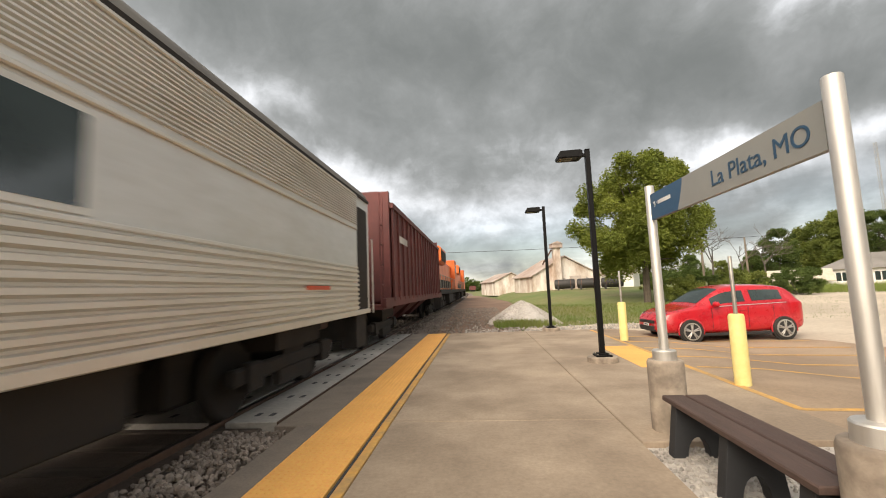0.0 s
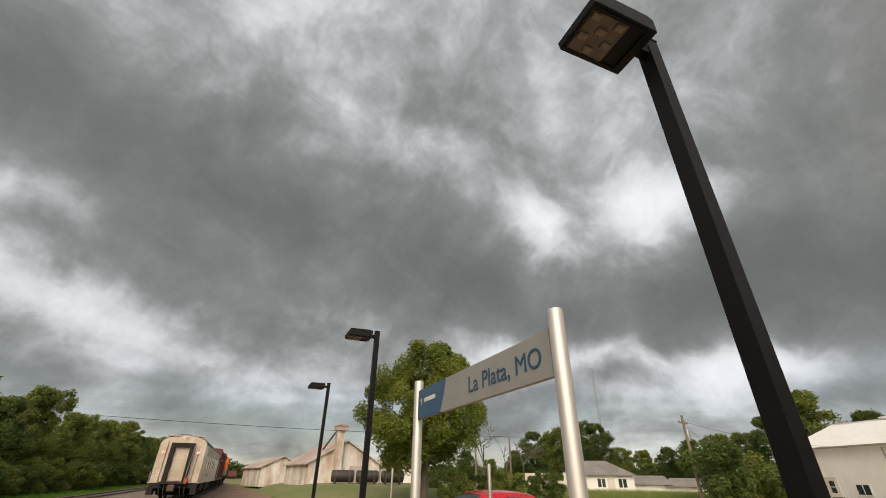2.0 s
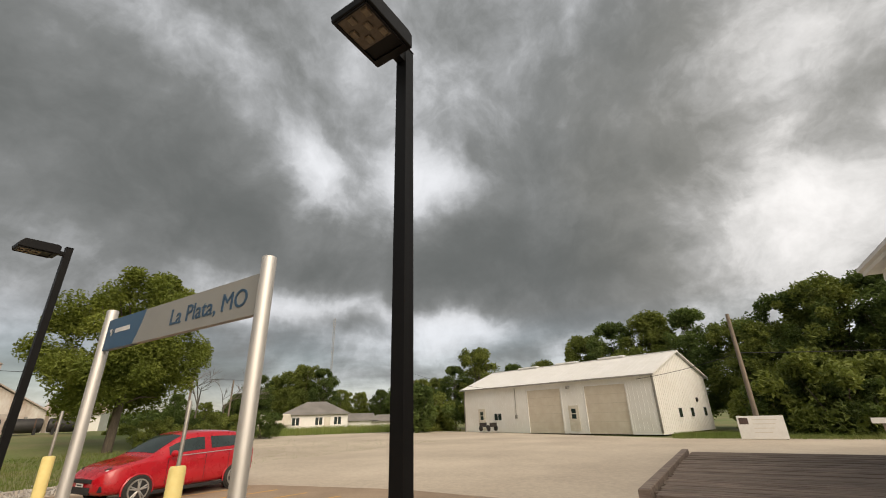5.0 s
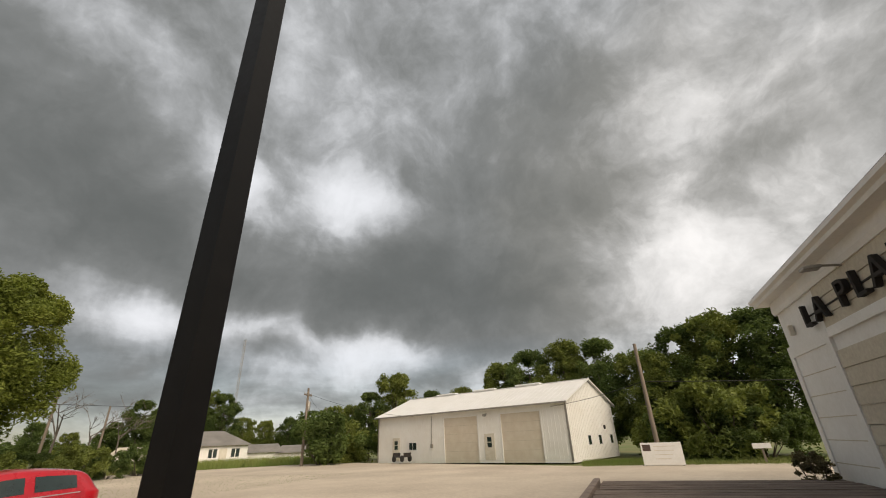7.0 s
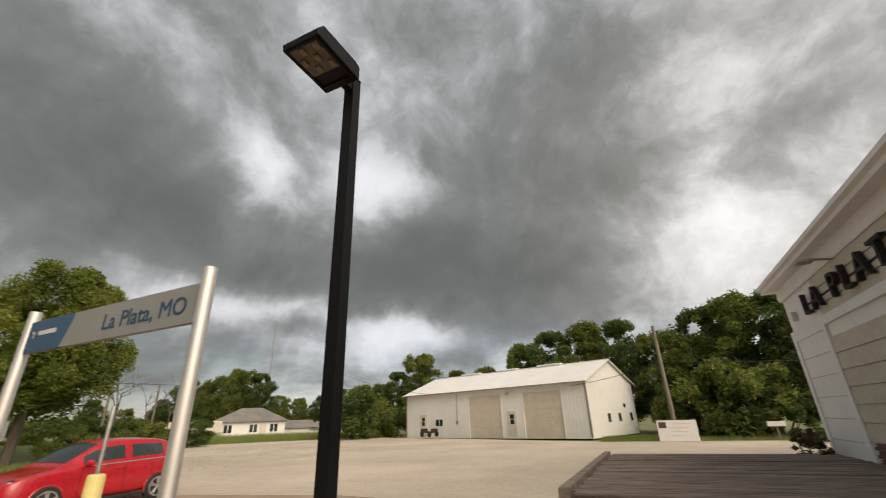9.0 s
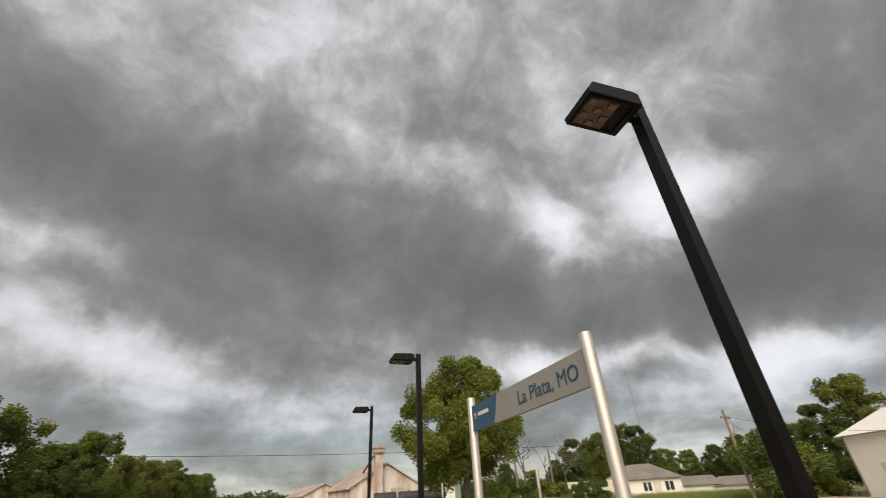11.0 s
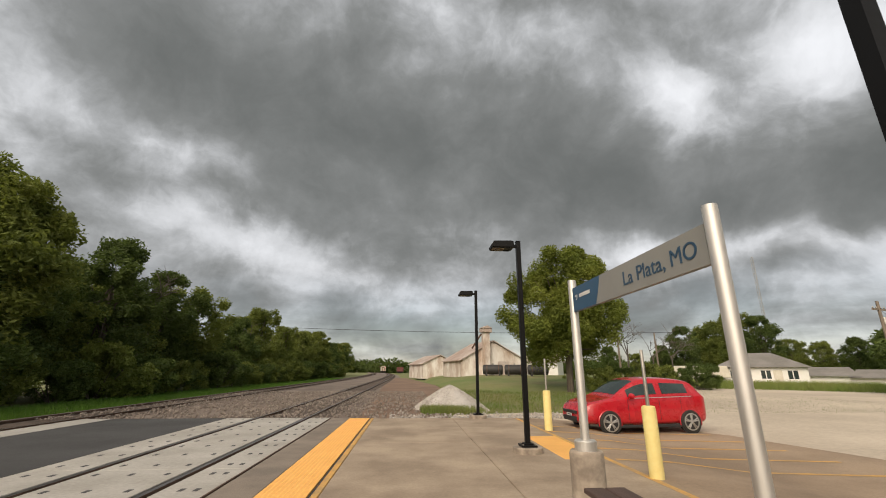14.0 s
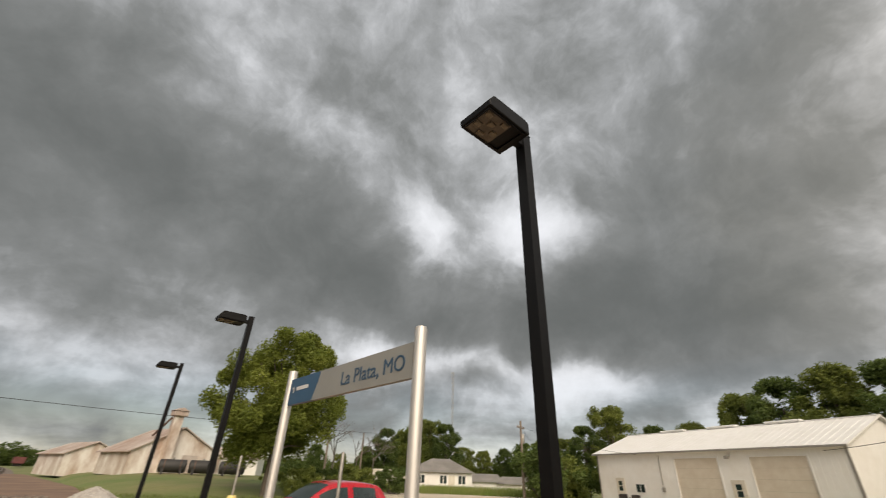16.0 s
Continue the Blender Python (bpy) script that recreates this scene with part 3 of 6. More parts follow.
def stones(name, spots, size, mat, label, parent=None):
    vs, fs = [], []
    for k, (x, y, z) in enumerate(spots):
        s = size * random.uniform(0.55, 1.35)
        q = Euler((random.uniform(0, 6), random.uniform(0, 6), random.uniform(0, 6))).to_matrix()
        base = len(vs)
        fl = random.uniform(0.55, 1.0)
        for p in stone_meshes[k % 4]:
            w = q @ Vector((p.x * s, p.y * s * fl, p.z * s * 0.8))
            vs.append((x + w.x, y + w.y, z + w.z))
        fs += [tuple(i + base for i in f) for f in stone_faces]
    ob = new(name, raw(name, vs, fs, mat))
    if parent is None:
        tagged(ob, label, "gravel", kind="stuff")
    else:
        ob.parent = parent
        tagged(ob, label, kind="stuff")
    return ob


R1 = random.Random(5)
sheet("bench_gravel_bed", [(1.37, 0.0), (3.3, 0.0), (3.3, 4.04), (1.37, 4.04)], -0.2, -0.05, M["white_stone"], "bed of pale gravel beside the platform slabs")
stones("pea_gravel", [(R1.uniform(1.38, 3.28), R1.uniform(0.03, 4.02), -0.045) for _ in range(4600)], 0.021, M["white_stone"], "loose pale gravel round the bench")
stones("ballast_stones", [(R1.uniform(-2.95, -2.12), R1.uniform(0.8, 4.6), -0.085 + 0.03 * R1.random()) for _ in range(1700)], 0.034, M["stone"], "loose grey ballast stones beside the rail")
stones("ballast_stones", [(-4.7 + R1.uniform(-4, 4) * 0.9 + (2.2 if R1.random() < 0.5 else -3.2), R1.uniform(14.3, 32), -0.075 + 0.04 * R1.random()) for _ in range(6500)], 0.045, M["stone"], "loose grey and brown ballast stones")
stones("rubble", [(R1.uniform(-0.6, 8.0), 14.1 + abs(R1.gauss(0, 0.9)), -0.06) for _ in range(1100)], 0.035, M["white_stone"], "scatter of pale broken stone")


def rail_track(name, off, y0, y1, label):
    tr = thing(name, 0, 0, 0, label, "railway track", kind="structure")
    for side in (-0.7525, 0.7525):
        b, h = Build(), Build()
        ys = [y for y in range(y0, 60, 4)] + [y for y in range(60, y1 + 1, 15)]
        for a, c in zip(ys, ys[1:]):
            for (w0, z0, w1, z1, tgt) in ((-0.07, -0.15, 0.07, -0.13, b), (-0.012, -0.13, 0.012, -0.035, b), (-0.036, -0.035, 0.036, 0.0, b), (-0.030, 0.0, 0.030, 0.003, h)):
                xa, xc = track_x(a) + off + side, track_x(c) + off + side
                pts = [(xa + w0, a, z0), (xa + w1, a, z0), (xa + w1, a, z1), (xa + w0, a, z1), (xc + w0, c, z0), (xc + w1, c, z0), (xc + w1, c, z1), (xc + w0, c, z1)]
                tgt.add(pts, [(0, 4, 7, 3), (1, 2, 6, 5), (3, 7, 6, 2)])
        part("rail", b, M["rust"], tr)
        part("rail_head", h, M["railhead"], tr, "polished running surface")
    tie_me = Build().box(-1.3, -0.11, -0.25, 1.3, 0.11, -0.075, chamfer=0.012).data("tie", M["tie"])
    for k in range(150):
        y = y0 + 10 + 0.55 * k
        t_ = new("tie", tie_me)
        t_.parent = tr
        t_.matrix_basis = pose(track_x(y) + off, y, random.uniform(-0.006, 0.006), 0, 0, random.uniform(-1, 1))
    far = Build()
    for k in range(300):
        y = y0 + 10 + 0.55 * (150 + k)
        far.box(track_x(y) + off - 1.3, y - 0.11, -0.25, track_x(y) + off + 1.3, y + 0.11, -0.078)
    part("tie_row", far, M["tie"], tr, "distant timber ties", kind="stuff")
    return tr


rail_track("main_track", 0.0, -30, 480, "rusty main track on timber ties")
rail_track("second_track", -6.75, -30, 480, "second rusty track on timber ties")

# crossing panels between and beside the rails
crossing = thing("track_crossing", 0, 0, 0, "concrete track crossing panels level with the rails", "crossing", kind="structure")
for y0 in (4.75, 7.05, 9.35, 11.65):
    for x0, x1 in ((-5.52, -4.72), (-4.54, -3.22), (-3.03, -2.40)):
        p_ = slab("panel", x0, y0, x1, y0 + 2.3, M["panel"], crossing, top=-0.002, deep=0.2, gap=0.006)
        n_ = 2 if x1 - x0 > 1 else 1
        holes = Build()
        for hx in ([x0 + 0.18, x1 - 0.18, (x0 + x1) / 2] if n_ == 2 else [x0 + 0.25, x1 - 0.2]):
            for hy in (0.3, 1.15, 2.0):
                holes.box(hx - 0.03, y0 + hy - 0.06, -0.01, hx + 0.03, y0 + hy + 0.06, 0.001)
        part("lifting_socket", holes, M["asphalt"], crossing, "dark lifting sockets")
part("edge_angle", Build().box(-2.40, 4.75, -0.2, -2.375, 13.95, 0.004), M["rust"], crossing, "rusty steel edge angle")
sheet("crossing_asphalt", [(-8.75, 5.2), (-5.54, 4.8), (-5.54, 13.95), (-8.75, 13.95)], -0.2, -0.004, M["asphalt"], "dark asphalt apron between the two tracks", "pavement")
sheet("crossing_kerb", [(-9.6, 5.2), (-8.76, 5.2), (-8.76, 13.9), (-9.6, 13.9)], -0.2, 0.0, M["panel"], "pale concrete strip beside the second track", "pavement")

# painted bay lines
bay = thing("bay_lines", 0, 0, 0, "faded yellow parking lines on the pavement", "road marking", kind="structure")


def lot_z(x):
    return -0.03 * min(1, max(0, (x - 3.3) / 1.1)) - 0.125 * min(1, max(0, (x - 4.4) / 1.2)) - 0.005 * min(1, max(0, (x - 5.6) / 3.6))


def stripe(x0, y0, x1, y1, w=0.1, parent=bay, z=-0.002):
    a, c = Vector((x0, y0, 0)), Vector((x1, y1, 0))
    n = (c - a).normalized().cross(Vector((0, 0, 1))) * w / 2
    b = Build()
    cuts = sorted({0.0, 1.0} | {(xx - a.x) / (c.x - a.x) for xx in (4.4, 5.6) if abs(c.x - a.x) > 0.01 and 0 < (xx - a.x) / (c.x - a.x) < 1})
    for u, v in zip(cuts, cuts[1:]):
        p, r = a.lerp(c, u), a.lerp(c, v)
        up, ur = (Vector((0, 0, z + lot_z(s.x))) for s in (p, r))
        b.add([p - n + up, p + n + up, r + n + ur, r - n + ur], [(0, 1, 2, 3)])
    part("stripe", b, M["yellow_paint"], parent)


stripe(3.36, 4.95, 3.36, 13.5)
stripe(3.36, 4.97, 8.6, 4.97)
for k in range(5):
    stripe(3.5, 7.4 + 1.1 * k, 7.9, 6.6 + 1.1 * k, 0.1)
part("ramp_pad", Build().box(2.62, 7.4, -0.1, 3.3, 9.9, 0.006, chamfer=0.004), M["yellow"], platform, "yellow tactile ramp pad")


# ---- platform furniture ----
def lamp_post(x, y):
    o = thing("lamp_post", x, y, 0, "black square platform lamp post with a shoebox head", "lamp post", group="platform lamps")
    part("footing", Build().lathe([(0.27, -0.1), (0.27, 0.085), (0.255, 0.10)], 32), M["pillar"], o, "round concrete footing", smooth=True)
    part("base_plate", Build().box(-0.14, -0.14, 0.10, 0.14, 0.14, 0.135, chamfer=0.006).box(-0.085, -0.085, 0.135, 0.085, 0.085, 0.16), M["black"], o)
    part("shaft", Build().box(-0.044, -0.044, 0.14, 0.044, 0.044, 4.0, chamfer=0.007), M["black"], o)
    part("cap", Build().box(-0.048, -0.048, 4.0, 0.048, 0.048, 4.012, chamfer=0.004), M["black"], o)
    part("bracket", Build().box(-0.16, -0.03, 3.87, -0.044, 0.03, 3.93), M["black"], o)
    h = Build()
    h.extrude([(-0.12, 3.80), (-0.575, 3.80), (-0.585, 3.85), (-0.53, 3.93), (-0.17, 3.94), (-0.12, 3.92)], -0.16, 0.16, "y")
    head = part("head", h, M["black"], o, bevel=0.008)
    head.location.z = 0.04
    part("lens_frame", Build().box(-0.565, -0.14, 3.787, -0.17, -0.125, 3.80).box(-0.565, 0.125, 3.787, -0.17, 0.14, 3.80).box(-0.565, -0.125, 3.787, -0.555, 0.125, 3.80).box(-0.19, -0.125, 3.787, -0.17, 0.125, 3.80), M["black"], head)
    part("lens", Build().box(-0.56, -0.125, 3.793, -0.30, 0.125, 3.802), M["reflector"], head, "clear lens over a bronze reflector")
    for i in range(3):
        for j in range(4):
            if (i + j) % 2 == 0:
                part("led_optic", Build().box(-0.545 + 0.083 * i, -0.115 + 0.06 * j, 3.780, -0.485 + 0.083 * i, -0.07 + 0.06 * j, 3.7935, chamfer=0.005), M["optic"], head, "small tan lamp optic")
    for dx, dy in ((-0.11, -0.11), (0.11, -0.11), (-0.11, 0.11), (0.11, 0.11)):
        part("bolt", Build().lathe([(0.014, 0.135), (0.014, 0.155)], 6, (dx, dy, 0)), M["galv"], o)
    return o


lamp = lamp_post(2.159, 1.445)
for ly in (8.02, 13.58):
    copy_thing(lamp, pose(2.16, ly, 0))

sign = thing("station_sign", 1.75, 3.27, 0, "grey and blue station name sign between two aluminium posts", "sign")
for dy in (-1.10, 1.10):
    part("pillar", Build().lathe([(0.165, -0.2), (0.165, 0.63), (0.157, 0.655), (0.15, 0.66)], 40, (0, dy, 0)), M["pillar"], sign, "round cast concrete pillar", smooth=True)
    part("collar", Build().lathe([(0.108, 0.66), (0.108, 0.745), (0.10, 0.755), (0.045, 0.76)], 32, (0, dy, 0)), M["steel"], sign, "round aluminium collar", smooth=True)
    part("post", Build().lathe([(0.044, 0.66), (0.044, 2.38), (0.04, 2.39)], 28, (0, dy, 0)), M["steel"], sign, "brushed aluminium post", smooth=True)
part("panel", Build().box(-0.02, -1.05, 2.035, 0.02, 0.55, 2.29), M["sign_grey"], sign, "grey name panel")
# blue field with a slanted, slightly curved edge
edge = [(0.39 + 0.12 * (k / 8) ** 1.4, 2.29 - 0.255 * k / 8) for k in range(9)]
blue = [(1.05, 2.035), (1.05, 2.29)] + [(u - 0.0, w) for u, w in edge]
part("blue_field", Build().extrude(blue, -0.021, 0.021, "x"), M["sign_blue"], sign, "dark blue end field")
face = Matrix(((0, 0, -1, -0.0225), (-1, 0, 0, 0), (0, 1, 0, 0), (0, 0, 0, 1)))
words("letter", "La Plata, MO", 0.165, M["letter_blue"], Matrix.Translation((0, -0.03, 2.105)) @ face, sign, 0.002, "dark blue raised letter", stretch=1.09)
logo = Build().add([(-0.0235, 0.99, 2.20), (-0.0235, 0.93, 2.205), (-0.0235, 0.95, 2.165)], [(0, 1, 2)]).add([(-0.0235, 0.965, 2.155), (-0.0235, 0.945, 2.145), (-0.0235, 0.92, 2.19), (-0.0235, 0.90, 2.195)], [(0, 1, 2, 3)])
part("emblem", logo, M["letter_white"], sign, "small white arrow emblem")
part("emblem_bar", Build().box(-0.0235, 0.62, 2.165, -0.021, 0.88, 2.20), M["letter_white"], sign, "small white bar")


def bollard(x, y):
    o = thing("bollard", x, y, 0, "yellow plastic sleeved bollard with a steel pipe standing in it", "bollard", group="yellow bollards")
    part("sleeve", Build().lathe([(0.098, -0.05), (0.098, 0.90), (0.090, 0.93), (0.07, 0.94)], 32), M["bollard"], o, "yellow plastic sleeve", smooth=True)
    part("pipe", Build().lathe([(0.025, 0.9), (0.025, 1.72), (0.02, 1.73)], 16), M["galv"], o, "thin galvanised pipe", smooth=True)
    return o


bo = bollard(3.45, 6.11)
copy_thing(bo, pose(3.52, 10.93, 0))

bench = thing("bench", 1.73, 3.14, -0.05, "backless bench with dark brown planks on black arched legs", "bench")
for dx in (-0.098, 0.098):
    part("plank", Build().box(dx - 0.091, -0.85, 0.425, dx + 0.091, 0.85, 0.47, chamfer=0.008), M["plank"], bench)
for dy in (-0.72, 0.0, 0.72):
    # arched trestle cut from one sheet
    outl = [(-0.21, 0.0), (-0.09, 0.0)] + [(-0.09 * math.cos(a), 0.17 * math.sin(a) + 0.0) for a in [math.pi * k / 10 for k in range(1, 10)]] + [(0.09, 0.0), (0.21, 0.0), (0.15, 0.425), (-0.15, 0.425)]
    leg = Build().extrude(outl, dy - 0.05, dy + 0.05, "y")
    part("trestle", leg, M["bench_black"], bench, "black arched trestle leg", bevel=0.006)
part("beam", Build().box(-0.04, -0.6, 0.36, 0.04, 0.6, 0.425), M["bench_black"], bench)

# pile of pale crushed stone
pile = Build()
NP = 40
rings = []
for k in range(13):
    r = 1.6 * k / 12
    rings.append([])
    for i in range(NP):
        a = 2 * math.pi * i / NP
        rr = r * (1 + 0.10 * noise.noise((math.cos(a) * 1.5, math.sin(a) * 1.5, 3.0)))
        h = 1.0 * (1 - (k / 12) ** 1.25) ** 1.05 + 0.03 * noise.noise((rr * math.cos(a) * 4, rr * math.sin(a) * 4, 1.0)) - 0.10
        rings[-1].append((rr * math.cos(a) * 1.05, rr * math.sin(a), h))
for k in range(12):
    for i in range(NP):
        j = (i + 1) % NP
        pile.add([rings[k][i], rings[k][j], rings[k + 1][j], rings[k + 1][i]], [(0, 1, 2, 3)])
pile_ob = part("gravel_pile", pile, material("crushed_stone", (0.52, 0.49, 0.46), 0.95, second=(0.40, 0.37, 0.34), grain=16, patch=2, bump=0.8), smooth=True)
pile_ob.matrix_basis = pose(1.75, 18.4, -0.08)
tagged(pile_ob, "cone of pale grey crushed stone on the ground", "gravel pile")
pst = []
for _ in range(2600):
    a, r = R1.uniform(0, 6.283), 1.6 * math.sqrt(R1.random())
    pst.append((r * math.cos(a) * 1.05, r * math.sin(a), 1.0 * (1 - (r / 1.6) ** 1.25) ** 1.05 - 0.095))
stones("stone_cover", pst, 0.03, M["white_stone"], "loose surface stones", pile_ob)


# ---- red hatchback ----
def wheel(parent, x, y, r=0.312, out=-1):
    w = part("wheel", Build().lathe([(0.20, -0.09), (r - 0.02, -0.10), (r, -0.07), (r, 0.07), (r - 0.02, 0.10), (0.20, 0.09)], 36, m=Matrix.Translation((x, y, r)) @ pose(0, 0, 0, 90)), M["tyre"], parent, "black tyre with a silver alloy rim", smooth=True)
    yo = y + out * 0.098
    part("rim", Build().lathe([(0.205, -0.02), (0.235, -0.02), (0.235, 0.014), (0.215, 0.022), (0.205, -0.02)], 32, m=Matrix.Translation((x, yo, r)) @ pose(0, 0, 0, 90), caps=False), M["alloy"], w, smooth=True)
    # Black disc puts the dark of the shaded wheel between the spokes.
    part("brake_disc", Build().lathe([(0.20, -0.01), (0.20, 0.0)], 24, m=Matrix.Translation((x, yo - out * 0.005, r)) @ pose(0, 0, 0, 90)), M["plastic"], w)
    for k in range(5):
        for s in (-5, 5):
            a = radians(72 * k + 18 + s * 1.6)
            sp = Build().rod((x + 0.03 * math.cos(a), yo + out * 0.012, r + 0.03 * math.sin(a)), (x + 0.212 * math.cos(a), yo + out * 0.004, r + 0.212 * math.sin(a)), 0.020, 0.017, 8)
            part("spoke", sp, M["alloy"], w)
    part("hub", Build().lathe([(0.045, -0.02), (0.04, 0.02)], 16, m=Matrix.Translation((x, yo, r)) @ pose(0, 0, 0, 90)), M["alloy"], w, smooth=True)
    return w


def hatchback():
    # x forward, y left; the front axle at x = 1.26, the rear axle at -1.265
    o = thing("red_hatchback", 0, 0, 0, "red five-door hatchback parked on the dusty pavement", "car")
    # stations along x: sill z, belt z, roof z (0: none), half widths at sill, belt and roof
    st = [(-1.99, 0.46, 0.84, 0.0, 0.56, 0.60, 0), (-1.94, 0.30, 0.97, 0.0, 0.72, 0.72, 0), (-1.84, 0.24, 1.00, 1.10, 0.80, 0.79, 0.60), (-1.66, 0.22, 1.01, 1.40, 0.85, 0.83, 0.57), (-1.36, 0.22, 1.00, 1.485, 0.868, 0.85, 0.60), (-0.85, 0.21, 0.97, 1.52, 0.868, 0.86, 0.62), (-0.42, 0.20, 0.955, 1.53, 0.866, 0.86, 0.63), (-0.34, 0.20, 0.95, 1.53, 0.866, 0.86, 0.63),
          (0.02, 0.20, 0.935, 1.515, 0.866, 0.86, 0.63), (0.28, 0.20, 0.925, 1.465, 0.866, 0.855, 0.62), (0.62, 0.20, 0.915, 1.27, 0.866, 0.85, 0.64), (0.98, 0.21, 0.90, 1.03, 0.864, 0.845, 0.69), (1.12, 0.21, 0.89, 0.955, 0.862, 0.84, 0.70), (1.40, 0.22, 0.86, 0.915, 0.85, 0.81, 0.69), (1.72, 0.22, 0.80, 0.845, 0.80, 0.75, 0.64), (1.93, 0.25, 0.70, 0.74, 0.69, 0.65, 0.56), (2.03, 0.34, 0.60, 0.0, 0.52, 0.50, 0)]
    rows = []
    for x, zl, zb, zr, ws, wb, wr in st:
        zr = zr or zb + 0.005
        wr = wr or wb * 0.9
        h = zr - zb

        def cabin(k):
            return wb + (wr - wb) * k ** 1.3
        half = [(0.0, zl), (ws * 0.85, zl), (ws, zl + 0.12), (ws + 0.004, zl + (zb - zl) * 0.55), (wb + 0.004, zb - 0.035), (wb - 0.006, zb), (cabin(0.10), zb + 0.10 * h), (cabin(0.82), zb + 0.82 * h), (cabin(0.97), zb + 0.96 * h), (wr * 0.55, zr + 0.006), (0.0, zr + 0.016)]
        rows.append([(x, -y, z) for y, z in half] + [(x, y, z) for y, z in half[-2:0:-1]])
    n = len(rows[0])
    b = Build()
    mats = []
    for r in rows:
        b.v += r
    for k in range(len(rows) - 1):
        xm = (st[k][0] + st[k + 1][0]) / 2
        for i in range(n):
            b.f.append((k * n + i, k * n + (i + 1) % n, (k + 1) * n + (i + 1) % n, (k + 1) * n + i))
            j = i if i <= 9 else n - 1 - i
            slot = 0
            if j == 6 and (-1.5 < xm < -0.45 or -0.3 < xm < 0.6):
                slot = 1
            if j in (8, 9) and 0.3 < xm < 1.0:
                slot = 2
            if j in (8, 9) and -1.9 < xm < -1.6:
                slot = 3
            mats.append(slot)
    b.f += [tuple(range(n)), tuple((len(rows) - 1) * n + i for i in range(n - 1, -1, -1))]
    mats += [0, 0]
    cage = raw("body", b.v, b.f, M["red_paint"])
    for _ in range(3):
        cage.materials.append(M["glass"])
    cage.polygons.foreach_set("material_index", mats)
    tmp = bpy.data.objects.new("body", cage)
    scene.collection.objects.link(tmp)
    sub = tmp.modifiers.new("round", "SUBSURF")
    sub.levels = sub.render_levels = 3
    full = bpy.data.meshes.new_from_object(tmp.evaluated_get(bpy.context.evaluated_depsgraph_get()))
    bpy.data.objects.remove(tmp)
    co_ = [v.co.copy() for v in full.vertices]
    nor = [v.normal.copy() for v in full.vertices]
    for slot, nm, mat, lab in ((0, "body", "red_paint", ""), (1, "side_window", "glass", "dark tinted side glass"), (2, "windscreen", "glass", "dark windscreen"), (3, "rear_window", "glass", "dark rear window")):
        groups = [1] if slot != 1 else [1, -1]
        for sgn in groups:
            use, fs_ = {}, []
            for poly in full.polygons:
                if poly.material_index != slot or (slot == 1 and poly.center.y * sgn < 0):
                    continue
                fs_.append([use.setdefault(i, len(use)) for i in poly.vertices])
            vs_ = [tuple(co_[i] - nor[i] * (0.006 if slot else 0.0)) for i in use]
            me = raw(nm, vs_, fs_, M[mat])
            bm_ = bmesh.new()
            bm_.from_mesh(me)
            bmesh.ops.recalc_face_normals(bm_, faces=bm_.faces)
            bm_.to_mesh(me)
            bm_.free()
            me.polygons.foreach_set("use_smooth", [True] * len(me.polygons))
            part(nm, me, M[mat], o, lab)
    # side glass follows the leaning cabin side
    for s in (-1, 1):
        def side(pts, off=0.012):
            out = []
            for x, z in pts:
                k = min(max((z - 0.95) / 0.5, 0), 1)
                y = 0.855 - 0.17 * k + off
                out.append((x, s * y, z))
            return out
        part("belt_trim", Build().add(side([(0.60, 0.945), (0.60, 0.965), (-1.40, 1.015), (-1.40, 0.995)], 0.012), [(0, 1, 2, 3)]), M["alloy"], o, "thin bright belt trim")
        for x in (0.66, -0.33, -1.02):
            part("door_seam", Build().box(x - 0.005, s * 0.866 - 0.004, 0.36, x + 0.005, s * 0.866 + 0.004, 0.93), M["plastic"], o)
        for x in (-0.18, ):
            part("door_handle", Build().box(x - 0.09, s * 0.87 - 0.015, 0.83, x + 0.09, s * 0.87 + 0.02, 0.86, chamfer=0.008), M["red_paint"], o)
        part("mirror", Build().lathe([(0.03, -0.11), (0.075, -0.05), (0.08, 0.04), (0.04, 0.09)], 16, m=Matrix.Translation((0.58, s * 0.96, 1.02)) @ pose(0, 0, 0, 90 * s)), M["red_paint"], o, "rounded red door mirror", smooth=True)
        part("sill", Build().box(-0.95, s * 0.835 - 0.03, 0.17, 0.95, s * 0.835 + 0.03, 0.25, chamfer=0.012), M["plastic"], o, "black sill trim")
        part("headlight", Build().lathe([(0.02, -0.03), (0.085, 0.0), (0.07, 0.03), (0.03, 0.045)], 20, m=Matrix.Translation((1.83, s * 0.60, 0.70)) @ pose(0, 0, 0, 0, 90, s * 38)), M["lamp_glass"], o, "clear round headlamp", smooth=True)
        part("headlight_surround", Build().lathe([(0.11, -0.03), (0.12, 0.0), (0.09, 0.012)], 20, m=Matrix.Translation((1.815, s * 0.605, 0.70)) @ pose(0, 0, 0, 0, 90, s * 38)), M["plastic"], o, smooth=True)
        part("tail_light", Build().lathe([(0.09, -0.02), (0.085, 0.015), (0.05, 0.03)], 16, m=Matrix.Translation((-1.90, s * 0.66, 0.86)) @ pose(0, 0, 0, 0, -90, -s * 30)), M["red_lens"], o, smooth=True)
        for x in (1.26, -1.265):
            arch = Build()
            pts = [(x + rr * math.cos(a), s * yy, 0.30 + rr * math.sin(a)) for rr, yy in ((0.315, 0.868), (0.345, 0.875), (0.365, 0.864)) for a in [math.pi * k / 14 for k in range(-1, 16)]]
            nn = 17
            arch.add(pts, [(r * nn + i, r * nn + i + 1, r * nn + nn + i + 1, r * nn + nn + i) for r in range(2) for i in range(nn - 1)])
            part("wheel_arch", arch, M["red_paint"], o, smooth=True)
